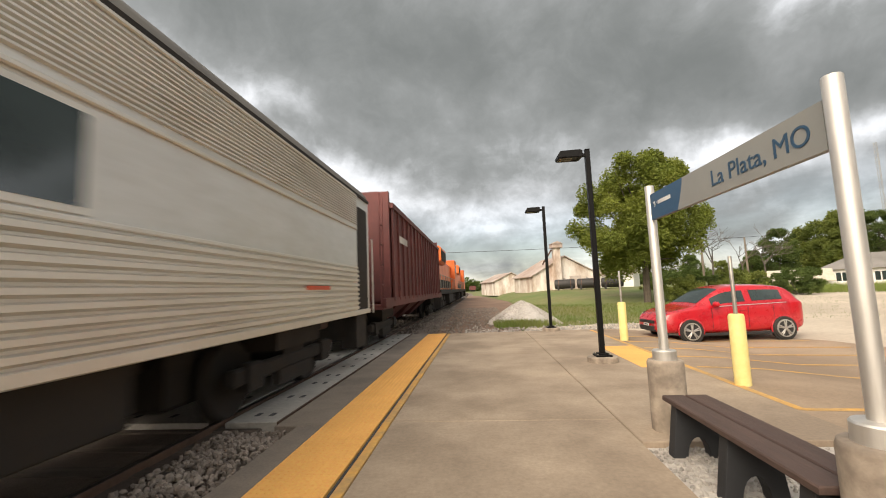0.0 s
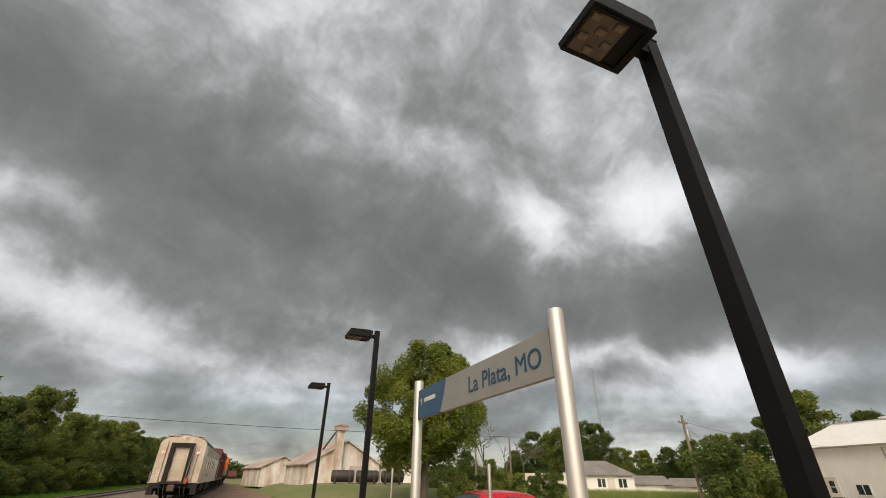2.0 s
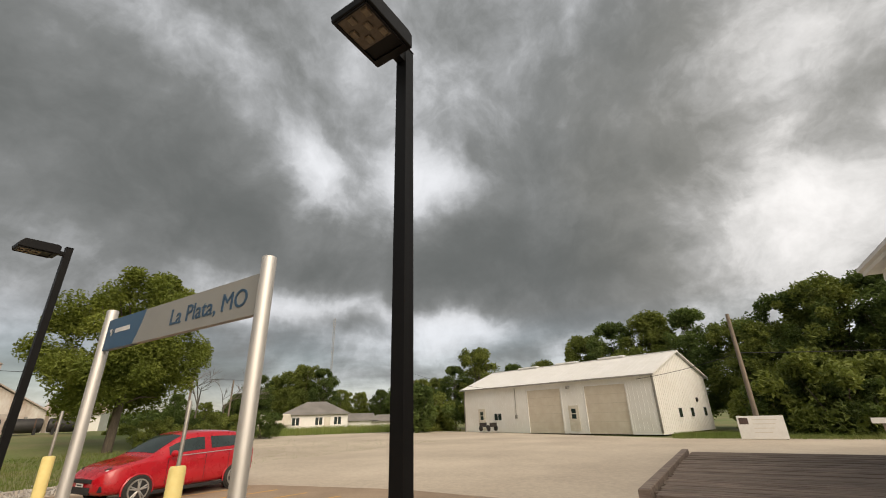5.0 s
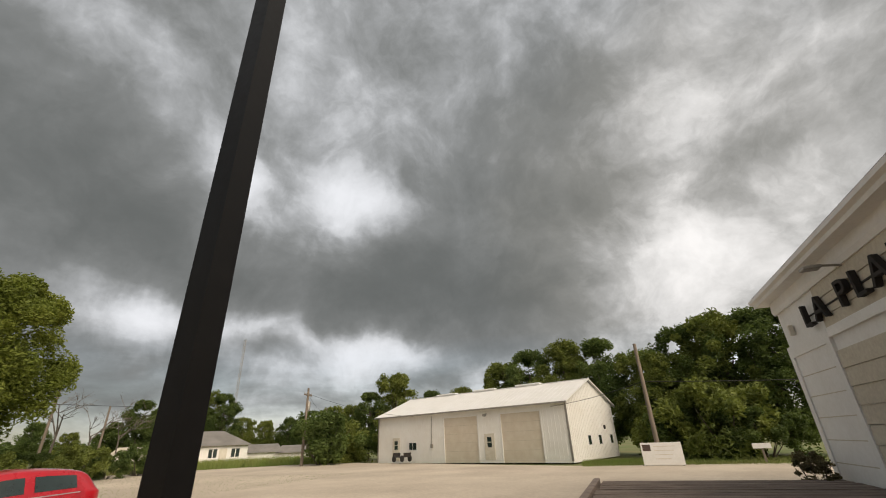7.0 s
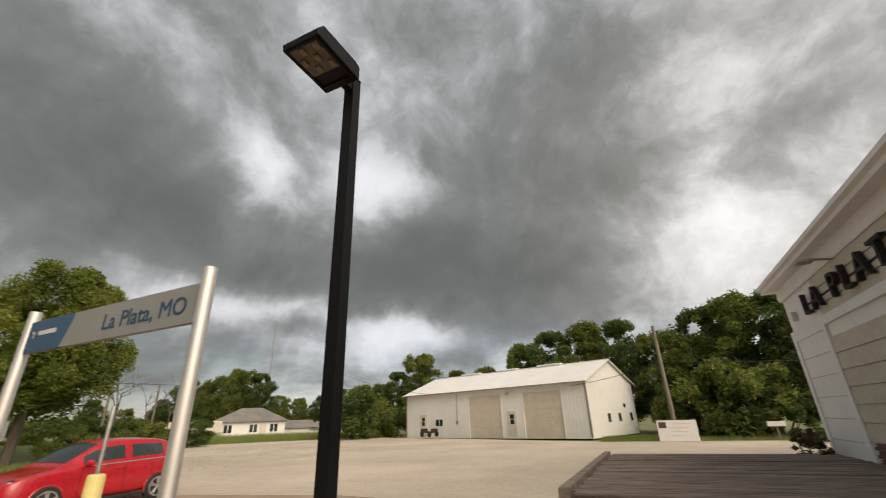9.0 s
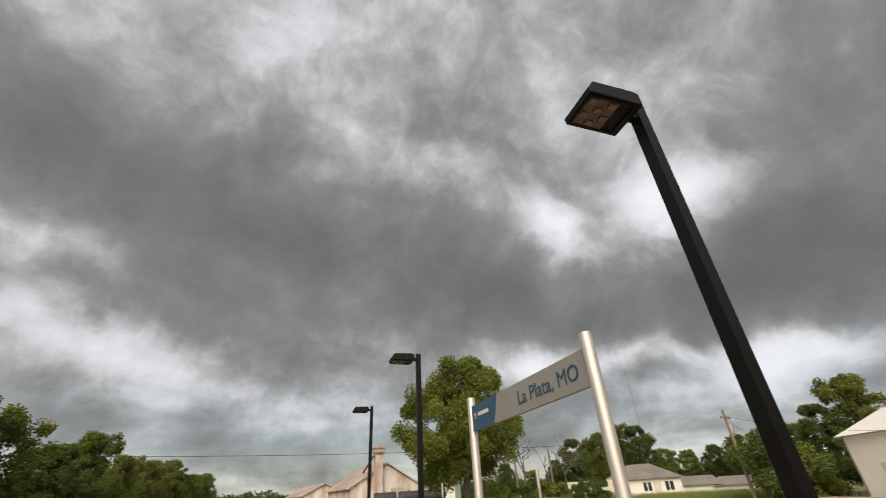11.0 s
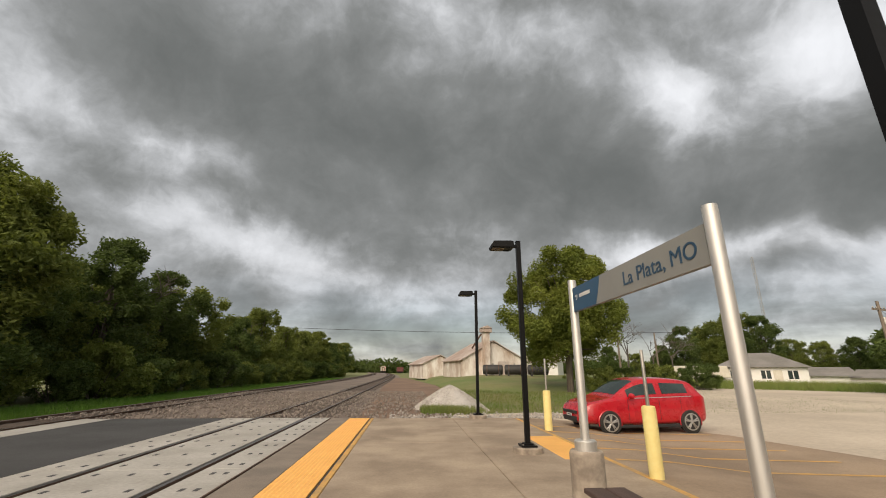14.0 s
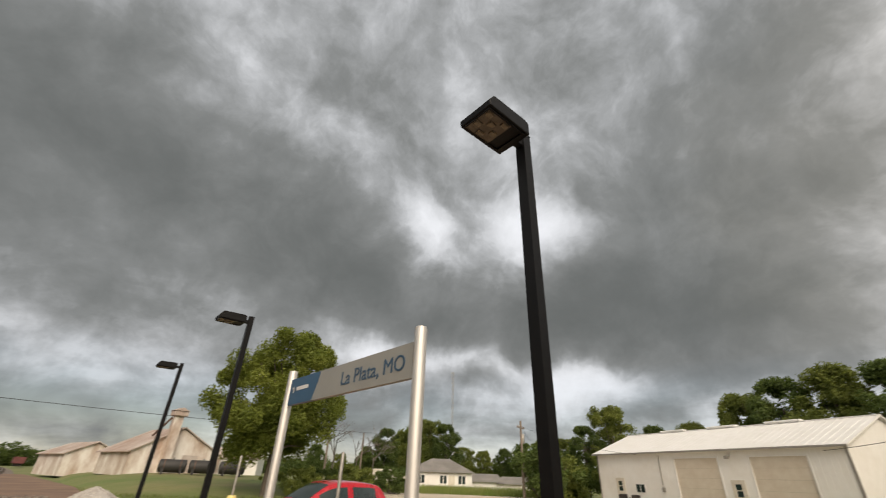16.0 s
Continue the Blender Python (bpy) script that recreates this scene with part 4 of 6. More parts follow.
            # Flat black disc paints in the shade of the uncut wheel well.
            part("arch_liner", Build().lathe([(0.33, -0.004), (0.33, 0.004)], 32, m=Matrix.Translation((x, s * 0.868, 0.30)) @ pose(0, 0, 0, 90)), M["plastic"], o, "flat black disc for the shade in the wheel well")
            wheel(o, x, s * 0.80, out=s)
    part("grille", Build().box(2.0, -0.42, 0.52, 2.06, 0.42, 0.60, chamfer=0.01).box(2.0, -0.40, 0.30, 2.065, 0.40, 0.44, chamfer=0.01), M["plastic"], o, "black split grille")
    part("number_plate", Build().box(2.066, -0.16, 0.445, 2.072, 0.16, 0.515), M["plate"], o, "white plate with a plain bar")
    part("plate_bar", Build().box(2.072, -0.11, 0.465, 2.074, 0.11, 0.495), M["mark"], o)
    for s in (-1, 1):
        part("fog_recess", Build().box(1.90, s * 0.58 - 0.09, 0.34, 1.96, s * 0.58 + 0.09, 0.46, chamfer=0.01), M["plastic"], o)
    return o


car = hatchback()
# near-side wheels meet the ground along this line
CAR_FRONT, CAR_REAR = Vector((5.30, 11.22)), Vector((7.56, 11.40))
_d = (CAR_FRONT - CAR_REAR).normalized()
_left = Vector((-_d.y, _d.x))
_axle = (CAR_FRONT + CAR_REAR) / 2 - _left * 0.82 * 0.93
car.matrix_basis = pose(_axle.x, _axle.y, -0.165, 0, 0, math.degrees(math.atan2(_d.y, _d.x))) @ Matrix.Diagonal((0.93, 0.93, 0.93, 1))


# ---- white metal barn across the lot ----
def barn():
    a, c = Vector((33.36, 4.07)), Vector((39.17, 22.55))
    ln = (c - a).length
    turn = math.degrees(math.atan2(c.y - a.y, c.x - a.x))
    o = thing("metal_barn", a.x, a.y, 0.0, "white ribbed metal barn with two tan overhead doors", "barn", turn)
    # local x runs along the front from the near gable, local y into the lot; depth goes to -y
    D, H, RZ = 9.2, 3.76, 5.5
    doors = [(2.05, 5.44, 3.2), (7.69, 11.18, 3.2)]
    comb = [(0.0, -0.2), (0.0, H), (ln, H), (ln, -0.2)]
    for d0, d1, hz in reversed(doors):
        comb += [(d1, -0.2), (d1, hz), (d0, hz), (d0, -0.2)]
    front = Build().extrude(comb, -0.12, 0.0, "y")
    part("front_wall", front, M["white_metal"], o)
    ribs = Build()
    k = 0.3
    while k < ln:
        top = H - 0.05
        low = 0.0
        for d0, d1, hz in doors:
            if d0 - 0.12 < k < d1 + 0.12:
                low = hz + 0.15
        ribs.box(k - 0.02, 0.0, low, k + 0.02, 0.011 if k < 2 else 0.004, top)
        k += 0.3
    part("wall_rib", ribs, M["white_metal"], o, kind="stuff")
    for gx in (0.0, ln):
        g = Build().extrude([(0, -0.2), (0, H), (-D / 2, RZ - 0.05), (-D, H), (-D, -0.2)], gx - 0.06, gx + 0.06, "x")
        part("gable_wall", g, M["white_metal"], o)
        gr = Build()
        for q in range(1, 31):
            yy = -D * q / 31
            hz = H + (RZ - H) * (1 - abs(yy + D / 2) / (D / 2)) - 0.1
            gr.box(gx + (-0.08 if gx < 1 else 0.06), yy - 0.02, 0.0, gx + (-0.06 if gx < 1 else 0.08), yy + 0.02, hz)
        part("wall_rib", gr, M["white_metal"], o, kind="stuff")
    part("back_wall", Build().box(0, -D, -0.2, ln, -D + 0.12, H), M["white_metal"], o)
    for s in (0, 1):
        y0, y1 = (0.35, -D / 2) if s == 0 else (-D - 0.35, -D / 2)
        z0 = H - 0.13
        r = Build()
        r.add([(-0.3, y0, z0), (ln + 0.3, y0, z0), (ln + 0.3, y1, RZ), (-0.3, y1, RZ), (-0.3, y0, z0 + 0.09), (ln + 0.3, y0, z0 + 0.09), (ln + 0.3, y1, RZ + 0.09), (-0.3, y1, RZ + 0.09)], [(0, 1, 2, 3), (4, 5, 6, 7), (0, 1, 5, 4), (2, 3, 7, 6), (0, 3, 7, 4), (1, 2, 6, 5)])
        rf = part("roof", r, M["roof_metal"], o, "pale metal roof slope")
        seam = Build()
        k = 0.0
        while k < ln + 0.3:
            seam.add([(k - 0.02, y0, z0 + 0.09), (k + 0.02, y0, z0 + 0.09), (k + 0.02, y1, RZ + 0.09), (k - 0.02, y1, RZ + 0.09), (k, y0, z0 + 0.104), (k, y1, RZ + 0.104)], [(0, 4, 5, 3), (1, 2, 5, 4), (0, 1, 4)])
            k += 0.45
        part("roof_seam", seam, M["roof_metal"], rf)
    part("ridge_cap", Build().box(-0.3, -D / 2 - 0.15, RZ + 0.06, ln + 0.3, -D / 2 + 0.15, RZ + 0.12), M["roof_metal"], o)
    for k in (4.0, 8.6, 13.2):
        part("ridge_vent", Build().box(k, -D / 2 - 0.25, RZ + 0.12, k + 2.4, -D / 2 + 0.25, RZ + 0.24, chamfer=0.03), M["roof_metal"], o)
    part("gutter", Build().box(-0.3, 0.33, H - 0.16, ln + 0.3, 0.43, H - 0.05), M["galv"], o, "grey eave gutter")
    for k in (-0.02, ln):
        part("corner_trim", Build().box(k - 0.06, -0.06, -0.1, k + 0.06, 0.04, H - 0.1), M["galv"], o)
    for d0, d1, hz in doors:
        dr = part("overhead_door", Build().box(d0, -0.11, -0.2, d1, -0.05, hz), M["door_tan"], o, "tan sectional overhead door")
        for q in range(1, 5):
            part("door_seam", Build().box(d0 + 0.02, -0.05, hz * q / 5 - 0.012, d1 - 0.02, -0.045, hz * q / 5 + 0.012), M["tan_siding"], dr)
        part("door_frame", Build().box(d0 - 0.1, 0.0, 0, d0, 0.03, hz + 0.1).box(d1, 0.0, 0, d1 + 0.1, 0.03, hz + 0.1).box(d0, 0.0, hz, d1, 0.03, hz + 0.1), M["white_trim"], o)
    for dx in (6.6, 16.93):
        dd = part("door", Build().box(dx - 0.46, 0.0, 0.0, dx + 0.46, 0.05, 1.85), M["cream"], o, "cream walk door")
        part("pane", Build().box(dx - 0.2, 0.05, 0.88, dx + 0.2, 0.056, 1.22), M["glass"], dd)
        part("pane", Build().box(dx - 0.2, 0.05, 1.27, dx + 0.2, 0.056, 1.61), M["glass"], dd)
        part("knob", Build().lathe([(0.03, 0), (0.03, 0.05)], 10, m=Matrix.Translation((dx - 0.36, 0.08, 0.98)) @ pose(0, 0, 0, 90)), M["galv"], dd)
    for wx in (14.83,):
        w_ = part("window", Build().box(wx - 0.5, 0.0, 0.78, wx + 0.5, 0.035, 1.46), M["white_trim"], o)
        part("pane", Build().box(wx - 0.43, 0.035, 0.84, wx - 0.03, 0.04, 1.40), M["glass"], w_)
        part("pane", Build().box(wx + 0.03, 0.035, 0.84, wx + 0.43, 0.04, 1.40), M["glass"], w_)
    for wy in (-3.3, -5.4, -7.9):
        w_ = part("window", Build().box(-0.10, wy - 0.33, 0.75, -0.06, wy + 0.33, 1.50), M["white_trim"], o)
        part("pane", Build().box(-0.106, wy - 0.26, 0.82, -0.10, wy + 0.26, 1.43), M["glass"], w_)
    part("vent_cap", Build().lathe([(0.16, -0.05), (0.16, 0.05)], 16, m=Matrix.Translation((-0.1, -6.7, 2.0)) @ pose(0, 0, 0, 0, 90)), M["underframe"], o)
    part("wall_lamp", Build().box(6.7, 0.0, 3.25, 6.82, 0.25, 3.32).box(6.66, 0.2, 3.1, 6.86, 0.4, 3.3, chamfer=0.03), M["galv"], o, "grey wall lamp")
    part("meter_pipe", Build().rod((12.55, 0.06, 1.2), (12.55, 0.06, 3.5), 0.03, n=8).box(12.45, 0.0, 0.95, 12.65, 0.14, 1.25), M["galv"], o, "service mast and meter box")
    return o


barn_ob = barn()
cart = thing("utility_cart", 36.6, 18.7, -0.03, "small black two-wheeled cart parked by the barn", "cart", 70)
part("bed", Build().box(-0.7, -0.4, 0.35, 0.7, 0.4, 0.42, chamfer=0.02).box(-0.7, -0.42, 0.42, -0.65, 0.42, 0.7).box(0.65, -0.42, 0.42, 0.7, 0.42, 0.7), M["underframe"], cart)
for cx in (-0.5, 0.5):
    for cy in (-0.45, 0.45):
        part("wheel", Build().lathe([(0.2, -0.06), (0.24, -0.03), (0.24, 0.03), (0.2, 0.06)], 18, m=Matrix.Translation((cx, cy, 0.24)) @ pose(0, 0, 0, 90)), M["tyre"], cart, smooth=True)


# ---- station building ----
def station():
    o = thing("station_building", 0, 0, 0, "small tan sided station building with white trim and roof eaves", "building")
    x0, x1, y0, y1, H = 3.6, 17.0, -13.5, -4.75, 5.05
    part("wall", Build().box(x0, y0, -0.2, x1, y1 - 0.02, H), M["white_trim"], o, "white sheathed wall body")
    # wide lap boards, the upper and lower fields
    z = 0.62
    while z < 4.6:
        for a, c in ((x0, 14.15),):
            if 3.05 < z < 3.4:
                continue
            b = Build().add([(a, y1 - 0.02, z), (c, y1 - 0.02, z), (c, y1 - 0.02, z + 0.40), (a, y1 - 0.02, z + 0.40), (a, y1 + 0.035, z), (c, y1 + 0.035, z), (c, y1 + 0.012, z + 0.40), (a, y1 + 0.012, z + 0.40)], [(0, 1, 5, 4), (4, 5, 6, 7), (2, 3, 7, 6), (0, 4, 7, 3), (1, 2, 6, 5)])
            part("siding_board", b, M["tan_siding"], o)
        z += 0.41
    part("trim_band", Build().box(x0 - 0.02, y1 - 0.02, 3.40, 14.3, y1 + 0.055, 3.62, chamfer=0.006), M["white_trim"], o, "white band under the sign letters")
    part("door_casing", Build().box(14.15, y1 - 0.02, 0.0, 14.4, y1 + 0.06, 3.62).box(16.75, y1 - 0.02, 0.0, 17.02, y1 + 0.06, 3.62).box(14.4, y1 - 0.02, 3.3, 16.75, y1 + 0.06, 3.62), M["white_trim"], o, "white door casing")
    gd = part("panel_door", Build().box(14.4, y1 - 0.02, 0.0, 16.75, y1 + 0.02, 3.3), M["white_trim"], o, "white sectional freight door")
    for q in range(1, 6):
        part("door_seam", Build().box(14.42, y1 + 0.02, 3.3 * q / 6 - 0.012, 16.73, y1 + 0.026, 3.3 * q / 6 + 0.012), M["tan_siding"], gd)
    for r in range(7):
        for k in range(44):
            bx = x0 + 0.24 * k + (0.12 if r % 2 else 0)
            if bx > 13.85:
                continue
            brick_spots.append((o, bx, y1, 0.085 * r))
    part("fascia", Build().extrude([(y1 + 0.36, H - 0.04), (y1 + 0.40, H - 0.04), (y1 + 0.40, H + 0.2), (y1 + 0.36, H + 0.2)], x0 - 0.4, x1 + 0.4, "x"), M["white_trim"], o)
    part("gutter", Build().extrude([(y1 + 0.40, H + 0.06), (y1 + 0.50, H + 0.1), (y1 + 0.50, H + 0.2), (y1 + 0.40, H + 0.2)], x0 - 0.42, x1 + 0.42, "x"), M["white_trim"], o, "white eave gutter")
    part("soffit", Build().box(x0 - 0.38, y1 - 0.1, H - 0.03, x1 + 0.38, y1 + 0.36, H + 0.0), M["white_trim"], o)
    part("cornice", Build().extrude([(y1 + 0.0, H - 0.42), (y1 + 0.06, H - 0.42), (y1 + 0.10, H - 0.3), (y1 + 0.06, H - 0.03), (y1 + 0.0, H - 0.03)], x0, x1 + 0.02, "x"), M["white_trim"], o)
    part("roof", Build().extrude([(y1 + 0.44, H + 0.2), (y1 + 0.44, H + 0.26), (-8.6, H + 2.3), (y0 - 0.7, H + 0.26), (y0 - 0.7, H + 0.2), (-8.6, H + 2.2)], x0 - 0.4, x1 + 0.4, "x"), M["shingle"], o, "low grey shingled roof")
    text_m = Matrix(((-1, 0, 0, 14.9), (0, 0, 1, y1 + 0.10), (0, 1, 0, 3.80), (0, 0, 0, 1)))
    words("letter", "LA PLATA", 0.82, M["underframe"], text_m, o, 0.06, "dark raised capital letter", stretch=1.22, space=1.45)
    part("letter_rail", Build().box(8.3, y1 + 0.03, 4.05, 15.0, y1 + 0.05, 4.09), M["underframe"], o)
    part("flood_light", Build().rod((12.3, y1, 4.62), (12.3, y1 + 0.55, 4.70), 0.03, n=8).box(12.18, y1 + 0.4, 4.60, 12.42, y1 + 0.75, 4.69, chamfer=0.02), M["galv"], o, "grey gooseneck flood light")
    part("wall_lamp", Build().box(16.1, y1, 3.85, 16.2, y1 + 0.12, 4.15, chamfer=0.02), M["cream"], o)
    return o


brick_spots = []
station_ob = station()
deck = thing("wood_deck", 0, 0, 0, "weathered grey-brown plank deck beside the station wall", "deck", kind="structure")
for k in range(54):
    xx = 8.4 + 0.145 * k
    part("deck_board", Build().box(xx, -4.6 + random.uniform(0, 0.03), 0.14, xx + 0.122, 1.32 + random.uniform(-0.06, 0.03), 0.185 + random.uniform(-0.012, 0.008), chamfer=0.008), M["old_deck"], deck)
part("edge_timber", Build().box(8.35, 1.34, -0.1, 16.2, 1.52, 0.27, chamfer=0.015), M["old_deck"], deck, "dark edge timber")
part("joist", Build().box(8.5, -4.5, -0.15, 8.6, 1.3, 0.138).box(12, -4.5, -0.15, 12.1, 1.3, 0.138).box(16, -4.5, -0.15, 16.1, 1.3, 0.138), M["old_deck"], deck)


def leaf_cloud(rnd, blobs, count, size, droop=0.0):
    """Small bent leaf sprays spread over the shells of several lumpy blobs."""
    vs, fs = [], []
    tot = sum(b[3] ** 2 for b in blobs)
    for bx, by, bz, br, *sq in blobs:
        fz = sq[0] if sq else 0.85
        for _ in range(int(count * br ** 2 / tot)):
            d = Vector((rnd.gauss(0, 1), rnd.gauss(0, 1), rnd.gauss(0, 1))).normalized()
            rad = br * (0.55 + 0.45 * rnd.random() ** 0.5) * (1 + 0.28 * noise.noise(d * 2.2 + Vector((bx, by, bz))))
            c = Vector((bx, by, bz)) + Vector((d.x * rad, d.y * rad, d.z * rad * fz))
            s = size * rnd.uniform(0.6, 1.4)
            u = Vector((rnd.gauss(0, 1), rnd.gauss(0, 1), rnd.gauss(0, 0.6))).normalized()
            w = (d + 0.7 * Vector((rnd.gauss(0, 1), rnd.gauss(0, 1), rnd.gauss(0, 1)))).cross(u)
            if w.length < 1e-3:
                continue
            w.normalize()
            k = len(vs)
            bend = u.cross(w) * s * 0.25
            vs += [tuple(c - u * s), tuple(c - w * s * 0.42 + bend), tuple(c + u * s - Vector((0, 0, droop * s))), tuple(c + w * s * 0.42 + bend)]
            fs += [(k, k + 1, k + 2), (k, k + 2, k + 3)]
    return vs, fs


def limbs(b, rnd, base, top, r, blobs):
    b.rod(base, top, r, r * 0.55, 10)
    for bx, by, bz, br, *_ in blobs:
        t = rnd.uniform(0.35, 0.95)
        s = Vector(base).lerp(Vector(top), t)
        e = Vector((bx, by, bz))
        m_ = s.lerp(e, 0.5) + Vector((0, 0, 0.25))
        b.rod(s, m_, r * 0.38, r * 0.24, 7)
        b.rod(m_, e, r * 0.24, r * 0.07, 6)


def crown(rnd, height, width, low, count, size, shape=0.6, gap=-0.12, seed=0.0, tufts=80):
    """Leaf sprays gathered into soft tufts at the branch ends, so that the outline stays ragged and sky shows through."""
    vs, fs, off = [], [], Vector((seed * 3.1, seed * 1.7, seed * 2.3))
    tips = []
    while len(tips) < tufts:
        t = rnd.random() ** 0.9
        a = rnd.uniform(0, 2 * math.pi)
        env = width / 2 * math.sin(math.pi * (0.10 + 0.84 * t)) ** shape
        env *= 1 + 0.6 * noise.noise(Vector((math.cos(a) * 1.1, math.sin(a) * 1.1, t * 2.6)) + off)
        rad = env * rnd.random() ** 0.45
        c = Vector((math.cos(a) * rad, math.sin(a) * rad, height * (low + (0.97 - low) * t)))
        if noise.noise(c * (4.2 / width) + off) < gap:
            continue
        tips.append((c, width * rnd.uniform(0.045, 0.10) * (1.15 - 0.45 * t)))
    for _ in range(count):
        tip, rr = tips[rnd.randrange(tufts)]
        c = tip + Vector((rnd.gauss(0, 1), rnd.gauss(0, 1), rnd.gauss(0, 0.8))).normalized() * (rr * 1.75 * rnd.random() ** 0.55)
        s = size * rnd.uniform(0.5, 1.4)
        u = Vector((rnd.gauss(0, 1), rnd.gauss(0, 1), rnd.gauss(0, 0.7))).normalized()
        w = Vector((rnd.gauss(0, 1), rnd.gauss(0, 1), rnd.gauss(0, 1))).cross(u)
        if w.length < 1e-3:
            continue
        w.normalize()
        k = len(vs)
        bend = u.cross(w) * s * 0.25
        vs += [tuple(c - u * s), tuple(c - w * s * 0.45 + bend), tuple(c + u * s), tuple(c + w * s * 0.45 + bend)]
        fs += [(k, k + 1, k + 2), (k, k + 2, k + 3)]
    return vs, fs


def tree(name, seed, height, width, count, size, mat, label, trunk=0.25, low=0.25, blobs_n=14, category="tree", shape=0.6, gap=-0.08, tufts=150):
    rnd = random.Random(seed)
    o = thing(name, 0, 0, 0, label, category)
    ends = []
    for k in range(blobs_n):
        t = k / (blobs_n - 1)
        a = 2.4 * k + rnd.uniform(-0.6, 0.6)
        rr = width * 0.4 * math.sin(math.pi * (0.15 + 0.8 * t)) ** shape * rnd.uniform(0.6, 1.05)
        ends.append((rr * math.cos(a), rr * math.sin(a), height * (low + 0.05 + (0.92 - low) * t), 1.0))
    b = Build()
    limbs(b, rnd, (0, 0, -0.3), (rnd.uniform(-0.3, 0.3), rnd.uniform(-0.3, 0.3), height * 0.75), trunk, ends)
    part("trunk", b, M["bark"], o, smooth=True)
    vs, fs = crown(rnd, height, width, low, count, size, shape, gap, seed % 17, tufts)
    part("crown", raw("crown", vs, fs, mat), mat, o)
    return o


def bush(name, seed, width, height, count, size, mat, label, category="shrub"):
    rnd = random.Random(seed)
    o = thing(name, 0, 0, 0, label, category)
    b = Build()
    for k in range(7):
        a = 0.9 * k
        b.rod((0.1 * math.cos(a), 0.1 * math.sin(a), -0.2), (width * 0.35 * math.cos(a), width * 0.35 * math.sin(a), height * rnd.uniform(0.5, 0.85)), 0.02 * width / 2, 0.008, 6)
    part("branching_stem", b, M["bark"], o)
    vs, fs = crown(rnd, height, width, 0.0, count, size, 0.45, -0.5, seed % 13, 40)
    part("foliage", raw("foliage", vs, fs, mat), mat, o)
    return o


def at(d, az, z=0.0):
    return d * math.sin(radians(az)), d * math.cos(radians(az)), z


# big cottonwood beyond the red car
x_, y_, _ = at(38, 21.0)
big = tree("cottonwood", 11, 11.9, 9.4, 90000, 0.13, M["leaf"], "large leafy cottonwood tree with gaps in its crown", 0.30, 0.24, 24, shape=0.42, gap=0.10, tufts=105)
big.matrix_basis = pose(x_, y_, -0.2)

# the wood along the far side of the tracks
wood = [tree("woodland_tree", 20 + k, h, w, 24000, 0.155, (M["leaf_wood"], M["leaf_dark"], M["leaf_dark"])[k % 3], "broad-leaved tree in the trackside wood", 0.2, 0.12, 13) for k, (h, w) in enumerate(((10.6, 6.6), (9.4, 6.4), (11.6, 7.0), (8.6, 6.6)))]
brush = [bush("wild_shrub", 40 + k, 4.6, 2.8, 9000, 0.12, (M["leaf_wood"], M["leaf_dark"])[k % 2], "dense shrub at the edge of the wood") for k in range(2)]
R2 = random.Random(9)
spots = []
for k in range(26):
    y = -6 + 3.6 * k if k < 14 else 44.4 + 9.0 * (k - 13)
    spots.append((track_x(y) - 16.5 - R2.uniform(0, 1.6), y + R2.uniform(-1, 1)))
    spots.append((track_x(y) - 21.0 - R2.uniform(0, 3.5), y + R2.uniform(-2, 2)))
for k, (x, y) in enumerate(spots):
    src = wood[R2.randrange(4)]
    m_ = pose(x, y, -0.3, 0, 0, R2.uniform(0, 360))
    s_ = R2.uniform(0.72, 1.0)
    s_ *= 0.92 if y < 34 else 1.06
    ob = copy_thing(src, m_)
    ob.matrix_basis = m_ @ Matrix.Diagonal((s_, s_, s_, 1))
for k in range(44):
    y = -8 + 2.9 * k
    src = brush[k % 2]
    m_ = pose(track_x(y) - 13.6 - R2.uniform(0, 1.3), y, -0.2, 0, 0, R2.uniform(0, 360))
    s_ = R2.uniform(0.7, 1.15)
    ob = copy_thing(src, m_)
    ob.matrix_basis = m_ @ Matrix.Diagonal((s_, s_, s_, 1))
tall = tree("tall_tree", 77, 11.3, 7.2, 46000, 0.145, M["leaf_wood"], "tall dense tree at the end of the wood", 0.26, 0.10, 18)
tall.matrix_basis = pose(-19.8, 19.6, -0.2)

# trees behind and beside the barn
bt = [(57, 62.0, 10.8), (58, 66.5, 8.4), (53, 76.0, 11.0), (52, 79.5, 12.0), (50, 84.0, 12.4), (48, 88.0, 11.8), (45, 92.5, 9.6), (42, 97.0, 10.8), (41, 100.5, 11.4), (40, 104.5, 11.0), (41, 94.5, 8.5), (56, 58.8, 8.2), (57, 70.5, 8.6), (40, 107.0, 11)]
for k, (d, az, h) in enumerate(bt):
    x, y, _ = at(d, az)
    src = (wood[0], wood[2])[k % 2]
    s_ = 0.92 * h / (10.6 if k % 2 == 0 else 11.6)
    m_ = pose(x, y, -0.3, 0, 0, 50 * k)
    ob = copy_thing(src, m_)
    ob.matrix_basis = m_ @ Matrix.Diagonal((s_, s_, s_, 1))
    tagged(ob, "leafy tree standing behind the white barn")
for k, (d, az) in enumerate(((38.5, 93), (38, 96), (36, 99), (35, 102), (50, 56), (47, 53.5), (40, 29), (41, 27), (42, 31), (44, 33), (39, 25), (46, 35.5), (50, 22))):
    x, y, _ = at(d, az)
    m_ = pose(x, y, -0.2, 0, 0, 70 * k)
    ob = copy_thing(brush[k % 2], m_)
    s_ = (1.0 + 0.3 * (k % 3)) if az > 50 else 0.55 + 0.12 * (k % 3)
    ob.matrix_basis = m_ @ Matrix.Diagonal((s_, s_, s_, 1))
    tagged(ob, "dense green shrub at the lot's edge")
